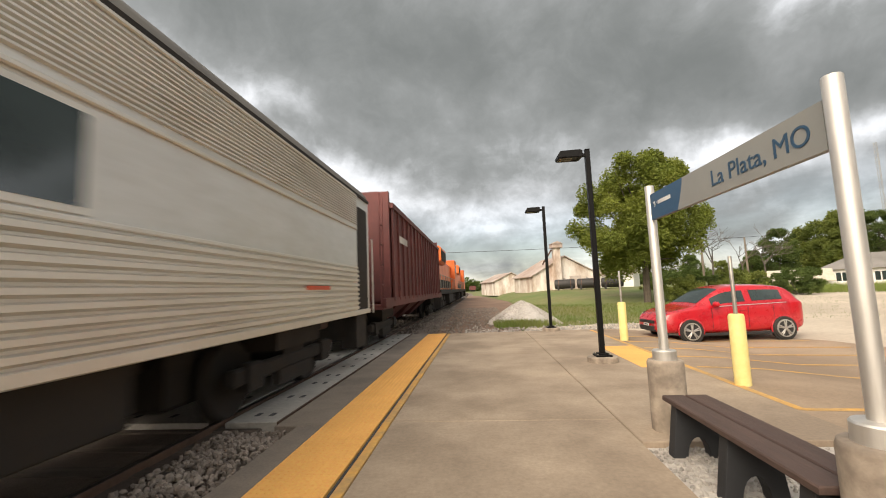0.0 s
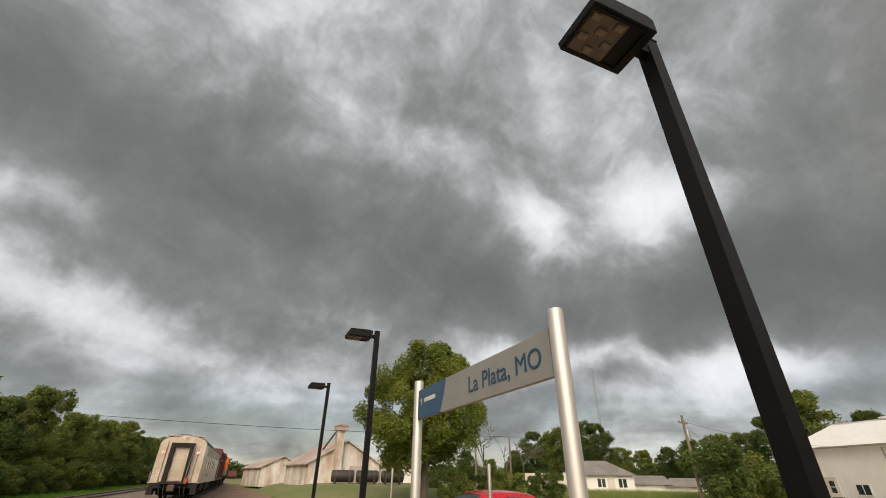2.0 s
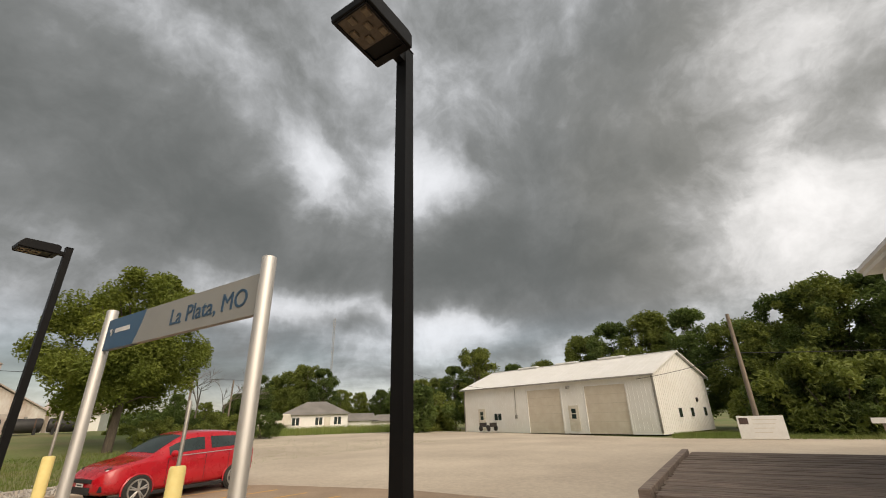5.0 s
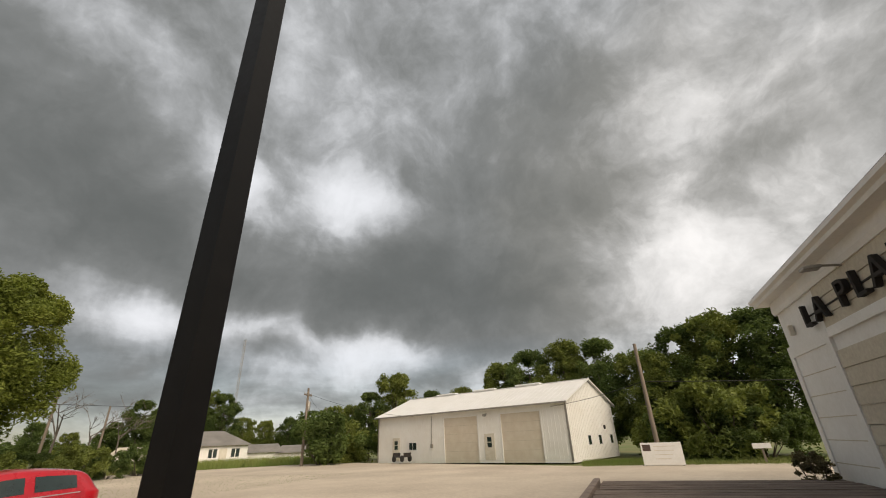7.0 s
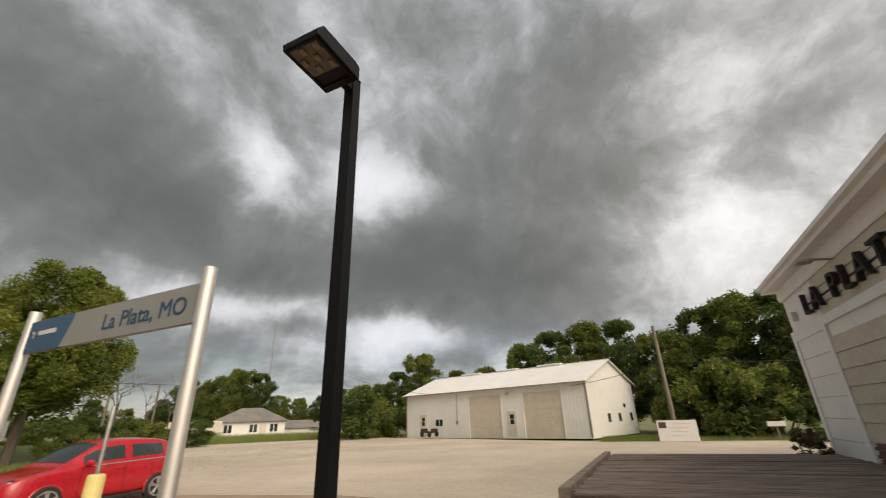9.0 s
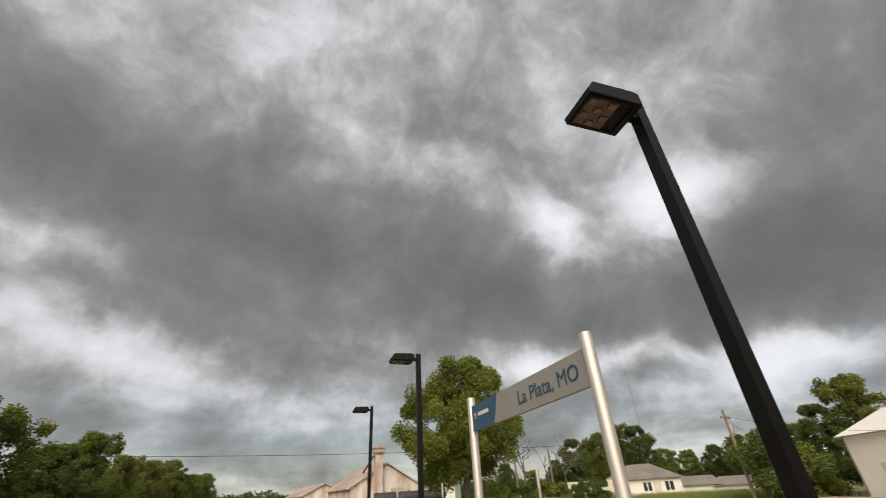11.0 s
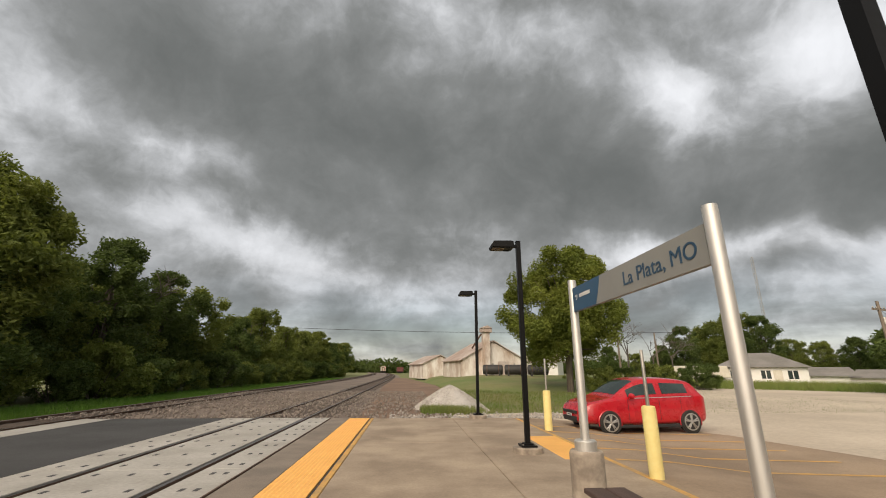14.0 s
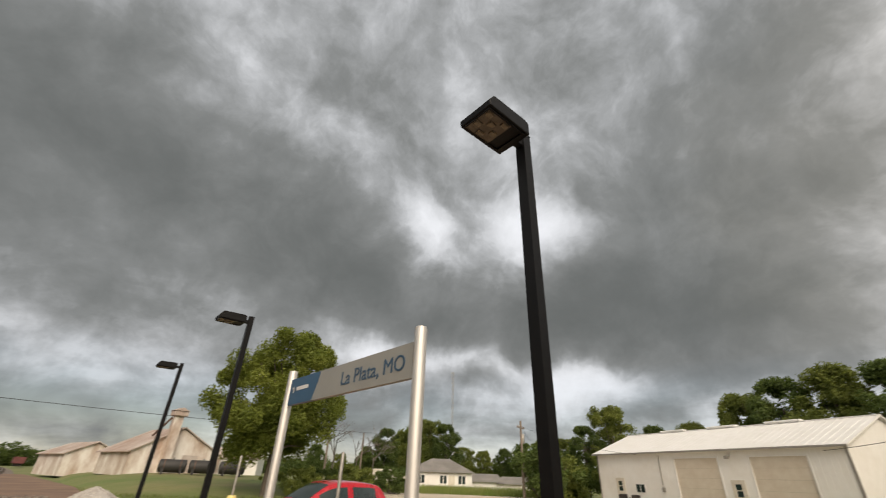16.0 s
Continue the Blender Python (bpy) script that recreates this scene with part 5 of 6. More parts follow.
def bare_tree(name, seed, height, label):
    rnd = random.Random(seed)
    o = thing(name, 0, 0, 0, label, "tree")
    b = Build()

    def grow(p, d, ln, r, lev):
        e = p + d * ln
        b.rod(p, e, r, r * 0.6, 6 if lev > 2 else 4, caps=False)
        if lev == 0:
            return
        for _ in range(3 if lev > 1 else 4):
            nd = (d + 0.62 * Vector((rnd.gauss(0, 1), rnd.gauss(0, 1), rnd.gauss(0.25, 0.6)))).normalized()
            grow(p + d * ln * rnd.uniform(0.55, 1.0), nd, ln * rnd.uniform(0.5, 0.72), r * 0.55, lev - 1)

    grow(Vector((0, 0, -0.3)), Vector((0.05, 0, 1)), height * 0.42, 0.11, 4)
    part("bare_crown", b, M["twig"], o)
    return o


bare = bare_tree("bare_tree", 5, 9.5, "leafless grey tree among the green ones")
bare.matrix_basis = pose(*at(52, 28.0), 0, 0, 0)
for d, az, s_ in ((48, 31.0, 0.8), (62, 33.0, 0.9), (38, -31.0, 1.25), (46, -27.5, 1.15), (60, -21.0, 1.1), (74, -17.0, 1.15)):
    m_ = pose(*at(d, az), 0, 0, 77 * d)
    ob = copy_thing(bare, m_)
    ob.matrix_basis = m_ @ Matrix.Diagonal((s_, s_, s_, 1))
# far trees round the houses
for k, (d, az, h) in enumerate(((75, 29.0, 4.5), (72, 31.8, 5), (70, 34.2, 8), (95, 38.0, 11), (92, 39.5, 12), (100, 36.2, 10), (90, 41.8, 11), (110, 44, 8), (110, 46.5, 7.5), (110, 49, 8), (105, 51.5, 9), (95, 54, 9), (85, 56.5, 8.5), (120, 26, 8), (120, 32, 8))):
    x, y, _ = at(d, az)
    src = wood[k % 4]
    m_ = pose(x, y, -0.3, 0, 0, 40 * k)
    s_ = h / (10.6, 9.4, 11.6, 8.6)[k % 4]
    ob = copy_thing(src, m_)
    ob.matrix_basis = m_ @ Matrix.Diagonal((s_, s_, s_, 1))
    tagged(ob, "distant leafy tree beyond the houses")
wood[0].matrix_basis = pose(-26, 3, -0.3)
wood[1].matrix_basis = pose(-27, 9, -0.3)
wood[2].matrix_basis = pose(-26, -3, -0.3)
wood[3].matrix_basis = pose(-27, 15, -0.3)
brush[0].matrix_basis = pose(-18.0, -9, -0.2)
brush[1].matrix_basis = pose(-18.4, -12, -0.2)

# distant tree belt
R3 = random.Random(3)
bl = []
for az in [x * 0.4 for x in range(-45, 320)]:
    d = 300 + 25 * math.sin(az * 0.7)
    h = R3.uniform(4.5, 8.5)
    bl.append((d * math.sin(radians(az)), d * math.cos(radians(az)), h * 0.5, h * 0.62, 1.0))
bv, bf = leaf_cloud(R3, bl, 70000, 1.0)
part("distant_trees", raw("distant_trees", bv, bf, M["leaf_dark"]), M["leaf_dark"], label="far belt of dark green trees", kind="stuff")["category"] = "trees"


# ---- old elevator buildings ----
def gabled(name, x, y, turn, w, l, h, rz, wall, roof, label, category="building"):
    o = thing(name, x, y, bank_height(x, y) - 0.15, label, category, turn)
    part("wall", Build().extrude([(-w / 2, -0.2), (-w / 2, h), (0, rz - 0.1), (w / 2, h), (w / 2, -0.2)], -l / 2, l / 2, "y"), wall, o)
    for s in (-1, 1):
        e, zz = w / 2 + 0.35, h - 0.35 * (rz - h) / (w / 2)
        part("roof", Build().add([(s * e, -l / 2 - 0.3, zz), (0, -l / 2 - 0.3, rz), (0, l / 2 + 0.3, rz), (s * e, l / 2 + 0.3, zz), (s * e, -l / 2 - 0.3, zz + 0.12), (0, -l / 2 - 0.3, rz + 0.12), (0, l / 2 + 0.3, rz + 0.12), (s * e, l / 2 + 0.3, zz + 0.12)], [(0, 1, 2, 3), (4, 5, 6, 7), (0, 1, 5, 4), (1, 2, 6, 5), (2, 3, 7, 6), (3, 0, 4, 7)]), roof, o)
    return o


def bank_height(x, y):
    def ease(v):
        v = min(1.0, max(0.0, v))
        return v * v * (3 - 2 * v)
    return 0.9 * ease((x - 1.0) / 9.0) * ease((y - 30) / 26) * ease((30 - x) / 9) * ease((112 - y) / 16)


bank_v = [(i * 1.0, 28 + j * 1.5, bank_height(i * 1.0, 28 + j * 1.5) * (1 + 0.1 * noise.noise(Vector((i * 0.5, j * 0.7, 2)))) - 0.03 - 0.6 * (1 - min(1.0, bank_height(i * 1.0, 28 + j * 1.5) / 0.25))) for j in range(58) for i in range(32)]
bank_f = [(j * 32 + i, j * 32 + i + 1, j * 32 + i + 33, j * 32 + i + 32) for j in range(57) for i in range(31)]
part("ground_bank", raw("ground_bank", bank_v, bank_f, M["grass"]), M["grass"], label="low grassy rise under the old mill", kind="structure", smooth=True)

x_, y_ = 10.7, 61.8
elev = gabled("old_mill", x_, y_, 11.0, 9.2, 9.0, 2.1, 4.6, M["old_white"], M["rust_roof"], "old mill building with peeling white walls", "mill")
part("elevator_leg", Build().box(-1.7, -5.3, -0.2, -0.8, -4.52, 6.1), M["old_white"], elev, "square elevator tower")
part("tower_head", Build().box(-1.95, -5.6, 5.7, -0.55, -4.4, 6.25, chamfer=0.05).extrude([(-2.05, 6.25), (-0.45, 6.25), (-1.25, 6.6)], -5.7, -4.3, "y"), M["rust_roof"], elev, "rusty tower head")
part("chute", Build().rod((-1.9, -5.0, 5.5), (-2.9, -4.0, 3.6), 0.12, n=8), M["rust"], elev, "rusty grain chute")
part("lean_to", Build().extrude([(4.61, -0.2), (6.6, -0.2), (6.6, 1.5), (4.61, 2.0)], -3.0, 4.0, "y"), M["old_white"], elev, "low tin-sided lean-to")
part("shed_door", Build().box(0.6, -4.57, 0, 2.2, -4.51, 1.9), M["rust_roof"], elev)
x_, y_ = 4.6, 85.0
gabled("long_shed", x_, y_, 12, 6.4, 12, 2.5, 4.0, M["old_white"], M["rust_roof"], "long cream shed with a rusty roof", "shed")
x_, y_, _ = at(64, 17.8)
gabled("white_shed", x_, y_, 60, 4.4, 5, 2.0, 3.0, M["white_metal"], M["rust_roof"], "small white shed with a tin roof", "shed")
x_, y_, _ = at(54, 13.8)
for k, dx in enumerate((-2.3, 0.3, 3.0)):
    o = thing("fuel_tank", x_ + dx, y_ - 0.3 * dx, bank_height(x_ + dx, y_) - 0.25, "dark horizontal steel fuel tank on saddles", "tank", -12, group="fuel tanks")
    part("shell", Build().lathe([(0.4, -1.25), (0.57, -1.18), (0.6, -1.05), (0.6, 1.05), (0.57, 1.18), (0.4, 1.25)], 28, m=Matrix.Translation((0, 0, 0.95)) @ pose(0, 0, 0, 0, 90)), M["tank"], o, smooth=True)
    for sx in (-0.8, 0.8):
        part("saddle", Build().box(sx - 0.1, -0.6, -0.1, sx + 0.1, 0.6, 0.75), M["tank"], o)
        part("band", Build().lathe([(0.606, -0.05), (0.615, -0.04), (0.615, 0.04), (0.606, 0.05)], 24, m=Matrix.Translation((sx * 0.9, 0, 0.95)) @ pose(0, 0, 0, 0, 90)), M["rust"], o)
    part("filler", Build().lathe([(0.12, 1.5), (0.12, 1.7)], 12, (0, 0, 0)), M["galv"], o)


# ---- houses beyond the lot ----
def house(x, y, turn, w, l, h, rz, label, hip=2.5):
    o = thing("house", x, y, -0.4, label, "house", turn)
    part("wall", Build().box(-l / 2, -w / 2, -0.5, l / 2, w / 2, h), M["white_metal"], o)
    e = 0.5
    part("roof", Build().add([(-l / 2 - e, -w / 2 - e, h), (l / 2 + e, -w / 2 - e, h), (l / 2 + e, w / 2 + e, h), (-l / 2 - e, w / 2 + e, h), (-l / 2 + hip, 0, rz), (l / 2 - hip, 0, rz)], [(0, 1, 5, 4), (1, 2, 5), (2, 3, 4, 5), (3, 0, 4), (3, 2, 1, 0)]), M["shingle"], o)
    for wx in ((-l * 0.3, 0.05 * l, l * 0.34) if h > 2 else ()):
        w_ = part("window", Build().box(wx - 0.55, -w / 2 - 0.06, 0.9, wx + 0.55, -w / 2, 2.1), M["white_trim"], o)
        for q in (-0.27, 0.27):
            part("pane", Build().box(wx + q - 0.22, -w / 2 - 0.07, 1.0, wx + q + 0.22, -w / 2 - 0.06, 2.0), M["glass"], w_)
    if h > 2:
        part("door", Build().box(l * 0.18 - 0.45, -w / 2 - 0.05, 0, l * 0.18 + 0.45, -w / 2, 2.05), M["cream"], o)
    return o


x_, y_, _ = at(72, 41.2)
house(x_, y_, -41, 8, 9.2, 2.4, 4.3, "white one-storey house with a grey hipped roof", 3.2)
x_, y_, _ = at(80, 46.2)
house(x_, y_, -44, 6, 6.0, 1.3, 2.5, "low white house with a pale roof", 0.2)
x_, y_, _ = at(80, 51.0)
house(x_, y_, -50, 6, 7, 1.1, 2.2, "low white house with a grey roof", 0.2)
x_, y_, _ = at(66, 35.6)
cam_ = thing("camper_trailer", x_, y_, 0.2, "cream camper trailer parked on grass", "camper", -36)
part("body", Build().extrude([(-3.2, 0.5), (-3.5, 1.4), (-2.9, 1.95), (3.0, 1.95), (3.3, 0.5)], -1.1, 1.1, "y"), M["cream"], cam_, bevel=0.1)
part("window", Build().box(-2.2, -1.13, 1.2, -1.0, -1.1, 1.65).box(0.4, -1.13, 1.2, 1.4, -1.1, 1.65), M["glass"], cam_)
for cx in (-0.5, 0.5):
    part("wheel", Build().lathe([(0.25, -0.1), (0.34, -0.06), (0.34, 0.06), (0.25, 0.1)], 18, m=Matrix.Translation((cx, -1.0, 0.3)) @ pose(0, 0, 0, 90)), M["tyre"], cam_)


# ---- poles, mast, wires, boards ----
def utility_pole(x, y, h, label, arm=True, lean=0.0):
    o = thing("utility_pole", x, y, -0.2, label, "utility pole", random.uniform(0, 30), group="utility poles")
    part("shaft", Build().rod((0, 0, 0), (lean, 0, h), 0.15, 0.10, 12), M["pole_wood"], o, smooth=True)
    if arm:
        part("crossarm", Build().box(-0.9 + lean, -0.05, h - 0.7, 0.9 + lean, 0.05, h - 0.58), M["pole_wood"], o)
        for ix in (-0.8, -0.3, 0.3, 0.8):
            part("insulator", Build().lathe([(0.03, h - 0.58), (0.05, h - 0.5), (0.03, h - 0.42)], 10, (ix + lean, 0, 0)), M["galv"], o)
        part("transformer", Build().lathe([(0.18, h - 2.1), (0.2, h - 2.0), (0.2, h - 1.3), (0.16, h - 1.22)], 16, (0.32 + lean, 0, 0)), M["galv"], o, smooth=True)
    return o


x1, y1, _ = at(46, 51.3)
utility_pole(x1, y1, 6.9, "tall wooden utility pole with a crossarm")
x2, y2, _ = at(31.1, 92.2)
utility_pole(x2, y2, 6.95, "plain wooden utility pole beside the board", False)
x3, y3, _ = at(66, 53.4)
utility_pole(x3, y3, 6.5, "distant wooden utility pole")
x4, y4, _ = at(68, 31.4)
utility_pole(x4, y4, 7.0, "distant wooden utility pole", False)
x5, y5, _ = at(60, 27.2)
utility_pole(x5, y5, 8.6, "thin distant pole beside the tree", False)


def wire(a, b, sag, name="overhead_wire", r=0.012, label="thin black overhead wire"):
    w = Build()
    a, b = Vector(a), Vector(b)
    pts = [a.lerp(b, k / 12) - Vector((0, 0, sag * 4 * (k / 12) * (1 - k / 12))) for k in range(13)]
    for p, q in zip(pts, pts[1:]):
        w.rod(p, q, r, n=5, caps=False)
    return tagged(part(name, w, M["cable"]), label, "wire")


wire((x2, y2, 4.4), (34.5, -30, 4.2), 0.5, r=0.02)
wire((x2, y2, 4.4), (33.0, 5.0, 3.4), 0.15, r=0.015)
wire((x1, y1, 6.2), (x3, y3, 6.0), 0.6)
wire((x1, y1, 6.2), (38.0, 17.0, 3.5), 0.5)
wire((-60, 95, 11.6), (70, 100, 11.0), 1.2, r=0.045)
x_, y_, _ = at(330, 42.5)
mast = thing("radio_mast", x_, y_, -0.2, "distant thin lattice radio mast", "mast")
mb = Build()
for k in range(3):
    a_ = 2 * math.pi * k / 3
    mb.rod((0.8 * math.cos(a_), 0.8 * math.sin(a_), 0), (0.8 * math.cos(a_), 0.8 * math.sin(a_), 74), 0.09, n=5)
for k in range(37):
    for j in range(3):
        a_, c_ = 2 * math.pi * j / 3, 2 * math.pi * (j + 1) / 3
        mb.rod((0.8 * math.cos(a_), 0.8 * math.sin(a_), 2 * k), (0.8 * math.cos(c_), 0.8 * math.sin(c_), 2 * k + 2), 0.05, n=4, caps=False)
part("lattice", mb, M["galv"], mast)
x_, y_, _ = at(28.5, 92.4)
board = thing("notice_board", x_, y_, -0.3, "white painted board with a dark corner picture", "sign", -94)
part("panel", Build().box(-1.0, -0.03, 0.15, 1.0, 0.03, 1.25, chamfer=0.01), M["white_trim"], board)
part("picture", Build().box(-0.92, -0.036, 0.85, -0.52, -0.03, 1.16), M["plank"], board, "dark worn picture")
for q in range(4):
    part("text_bar", Build().box(-0.35, -0.036, 1.05 - 0.2 * q, 0.7 - 0.1 * q, -0.031, 1.08 - 0.2 * q), M["cream"], board)
for px_ in (-0.9, 0.9):
    part("post", Build().box(px_ - 0.05, 0.03, -0.2, px_ + 0.05, 0.12, 1.3), M["pole_wood"], board)
x_, y_, _ = at(30, 101.5)
mb_ = thing("small_sign", x_, y_, -0.25, "small white sign on a wooden post", "sign", -100)
part("panel", Build().box(-0.4, -0.02, 0.75, 0.4, 0.02, 1.0), M["white_trim"], mb_)
part("post", Build().box(-0.05, 0.02, -0.2, 0.05, 0.1, 0.95), M["pole_wood"], mb_)
for sx, sz in ((14.3, 0.55), (10.2, 0.6)):
    for k in range(1 if sx > 12 else 4):
        o = bush("clipped_shrub", 60 + k, 1.0, 0.9, 2600, 0.05, M["hedge_bush"], "rounded clipped shrub by the station wall")
        o.matrix_basis = pose(sx - 1.25 * k, -4.15, -0.05) if sx < 12 else pose(16.4, -4.1, -0.05)

# grass blades and weeds
def blades(name, spots, h, label, mat=None):
    vs, fs = [], []
    for x, y, z in spots:
        a = random.uniform(0, 6.28)
        hh, w = h * random.uniform(0.5, 1.3), 0.012 + 0.02 * h
        dx, dy = math.cos(a), math.sin(a)
        lx, ly = random.gauss(0, 0.25) * hh, random.gauss(0, 0.25) * hh
        k = len(vs)
        vs += [(x - dx * w, y - dy * w, z), (x + dx * w, y + dy * w, z), (x + lx, y + ly, z + hh)]
        fs.append((k, k + 1, k + 2))
    ob = new(name, raw(name, vs, fs, mat or M["blade"]))
    return tagged(ob, label, "grass", kind="stuff")


blades("tall_grass", [(0.5 + abs(R1.gauss(0.9, 0.6)), R1.uniform(15.6, 17.3), -0.20) for _ in range(4200)], 0.32, "tuft of tall grass before the stone pile")
blades("grass_verge", [(R1.uniform(2.4, 26), 16.5 + 34 * R1.random() ** 1.3, -0.31) for _ in range(36000)], 0.17, "rough grass verge beyond the platform")
blades("track_grass", [(track_x(y) - 9.3 - R1.random() * 4.2, y, -0.31) for y in [4 + 90 * R1.random() ** 1.4 for _ in range(52000)]], 0.22, "bright green grass strip along the wood", M["fresh_blade"])
blades("lot_grass", [(x, y, -0.31) for x, y in [at(R1.uniform(28.8, 37), R1.uniform(84, 104))[:2] for _ in range(20000)]], 0.22, "rough grass in front of the trees")
blades("field_grass", [at(R1.uniform(50, 66), R1.uniform(32, 58), -0.3) for _ in range(22000)], 0.75, "long grass between the lot and the houses")

# standing gondola far up the line
x_, y_, _ = at(215, -1.1)
gon = thing("gondola_car", x_, y_, 0, "dark red freight gondola standing on the far line", "rail car", 3)
part("body", Build().box(-1.5, -7, 0.9, 1.5, 7, 2.9, chamfer=0.05), M["hopper"], gon)
part("underframe", Build().box(-1.0, -6.5, 0.1, 1.0, 6.5, 0.9), M["underframe"], gon)


# ---- the train ----
def truck(o, y, z=0.0, half=0.95):
    # The two larger boxes are added fill, darkening see-through gaps under the cars.
    tk = part("truck", Build().box(-1.1, y - 0.3, 0.5, 1.1, y + 0.3, 0.8).box(-0.62, y - 1.9, 0.28, 0.62, y + 1.9, 0.98, chamfer=0.05).box(-1.2, y - 0.7, 0.72, 1.2, y + 0.7, 1.02), M["underframe"], o, "dark cast truck frame with added boxes that darken its gaps")
    for s in (-1, 1):
        part("side_frame", Build().box(s * 1.06 - 0.06, y - 1.5, 0.42, s * 1.06 + 0.06, y + 1.5, 0.62, chamfer=0.03).box(s * 1.085 - 0.065, y - 0.5, 0.25, s * 1.085 + 0.065, y + 0.5, 0.45), M["underframe"], tk)
    for dy in (-1.1, 1.1):
        for s in (-1, 1):
            part("wheel", Build().lathe([(0.44, -0.07), (0.48, -0.05), (0.455, 0.05), (0.44, 0.07), (0.2, 0.03)], 28, m=Matrix.Translation((s * 0.76, y + dy, 0.46)) @ pose(0, 0, 0, 0, 90 * s)), M["underframe"], tk, smooth=True)
            part("journal_box", Build().box(s * 1.08 - 0.08, y + dy - 0.16, 0.32, s * 1.08 + 0.08, y + dy + 0.16, 0.66, chamfer=0.03), M["underframe"], tk)
        part("axle", Build().rod((-0.76, y + dy, 0.46), (0.76, y + dy, 0.46), 0.08, n=10), M["underframe"], tk)
    return tk


def coach(L=20.6):
    o = thing("passenger_car", 0, 0, 0, "fluted stainless steel passenger car at the end of the train", "rail car")
    W = 1.43
    prof = [(-W + 0.06, 1.02), (-W, 1.08), (-W, 3.40)] + [(-W * math.cos(a), 3.40 + 0.58 * math.sin(a)) for a in [math.pi * k / 14 for k in range(1, 14)]] + [(W, 3.40), (W, 1.08), (W - 0.06, 1.02)]
    part("body", Build().extrude(prof, 0.05, L, "y"), M["stainless"], o, "smooth stainless steel body", smooth=True)
    roof = [(-W * 1.003 * math.cos(a), 3.43 + 0.59 * math.sin(a)) for a in [math.pi * k / 14 for k in range(0, 15)]] + [(W * 0.9, 3.41), (-W * 0.9, 3.41)]
    part("roof", Build().extrude(roof, 0.02, L, "y"), M["roof_dark"], o, "sooty dark roof", smooth=True)
    for s in (-1, 1):
        # broad flutes below, fine flutes above, with plain mouldings between
        wav = []
        n = 9
        for k in range(n):
            z0, z1 = 1.10 + 0.80 * k / n, 1.10 + 0.80 * (k + 1) / n
            wav += [(s * (W + 0.002), z0 + 0.010), (s * (W + 0.045), z0 + 0.030), (s * (W + 0.045), z1 - 0.022), (s * (W + 0.002), z1 - 0.008)]
        part("lower_fluting", Build().extrude([(s * (W - 0.02), 1.10)] + wav + [(s * (W - 0.02), 1.90)], 0.5, L - 0.9, "y"), M["flute"], o, "broad stainless fluting")
        wav = []
        n = 13
        for k in range(n):
            z0, z1 = 2.80 + 0.56 * k / n, 2.80 + 0.56 * (k + 1) / n
            wav += [(s * (W + 0.001), z0 + 0.006), (s * (W + 0.026), z0 + 0.016), (s * (W + 0.026), z1 - 0.012), (s * (W + 0.001), z1 - 0.005)]
        part("upper_fluting", Build().extrude([(s * (W - 0.02), 2.80)] + wav + [(s * (W - 0.02), 3.36)], 2.2, L - 0.9, "y"), M["flute"], o, "fine stainless fluting")
        for z in (1.935, 2.72, 3.40):
            part("moulding", Build().box(s * W - 0.03, 0.3, z - 0.022, s * W + 0.03, L - 0.9, z + 0.022, chamfer=0.01), M["flute"], o)
        part("skirt_sill", Build().box(s * W - 0.05, 0.1, 1.00, s * W + 0.036, L - 0.05, 1.09, chamfer=0.01), M["flute"], o)
        part("eave_rail", Build().box(s * W - 0.04, 0.1, 3.41, s * W + 0.03, L, 3.46), M["underframe"], o)
        for y0, w, h in ((1.45, 0.75, 0.6), (3.1, 0.75, 0.6), (5.5, 0.9, 0.6), (7.8, 0.9, 0.6), (10.0, 0.8, 0.6), (12.0, 0.9, 0.6), (13.7, 0.55, 0.6)):
            wd = part("window", Build().box(s * W - 0.02, y0 - w / 2 - 0.05, 2.32 - h / 2 - 0.05, s * W + 0.016, y0 + w / 2 + 0.05, 2.32 + h / 2 + 0.05, chamfer=0.006), M["flute"], o)
            part("pane", Build().box(s * W, y0 - w / 2, 2.32 - h / 2, s * W + 0.02, y0 + w / 2, 2.32 + h / 2), M["glass"], wd, "dark green tinted glass")
        part("vestibule_door", Build().box(s * W - 0.02, L - 0.85, 1.1, s * W + 0.006, L - 0.15, 3.2), M["underframe"], o, "dark vestibule door opening")
        part("grab_rail", Build().rod((s * 1.53, L - 0.08, 1.0), (s * 1.53, L - 0.08, 2.6), 0.02, n=8), M["steel"], o)
        part("grab_rail", Build().rod((s * 1.53, 0.22, 1.0), (s * 1.53, 0.22, 1.7), 0.02, n=8), M["steel"], o)
        for sy in (0.15, L - 0.9):
            part("step_box", Build().box(s * 1.1, sy, 0.35, s * 1.4, sy + 0.68, 1.0), M["underframe"], o)
        part("side_equipment", Build().box(s * 1.0, 0.9, 0.62, s * 1.32, 1.9, 1.0, chamfer=0.03).rod((s * 1.2, 1.2, 0.55), (s * 1.2, 4.9, 0.6), 0.06, n=8).box(s * 0.95, 4.3, 0.5, s * 1.3, 5.1, 1.0, chamfer=0.03), M["underframe"], o)
        part("orange_marking", Build().box(s * W + 0.040, L - 3.4, 1.50, s * W + 0.050, L - 2.5, 1.56), M["hot_orange"], o, "faded orange bar")
        part("vent_grille", Build().box(s * W, 5.6, 1.46, s * W + 0.050, 6.6, 1.60), M["roof_dark"], o)
    # rear end
    endp = [(-W + 0.02, 1.05), (-W + 0.02, 3.38)] + [(-(W - 0.03) * math.cos(a), 3.38 + 0.56 * math.sin(a)) for a in [math.pi * k / 12 for k in range(1, 12)]] + [(W - 0.02, 3.38), (W - 0.02, 1.05)]
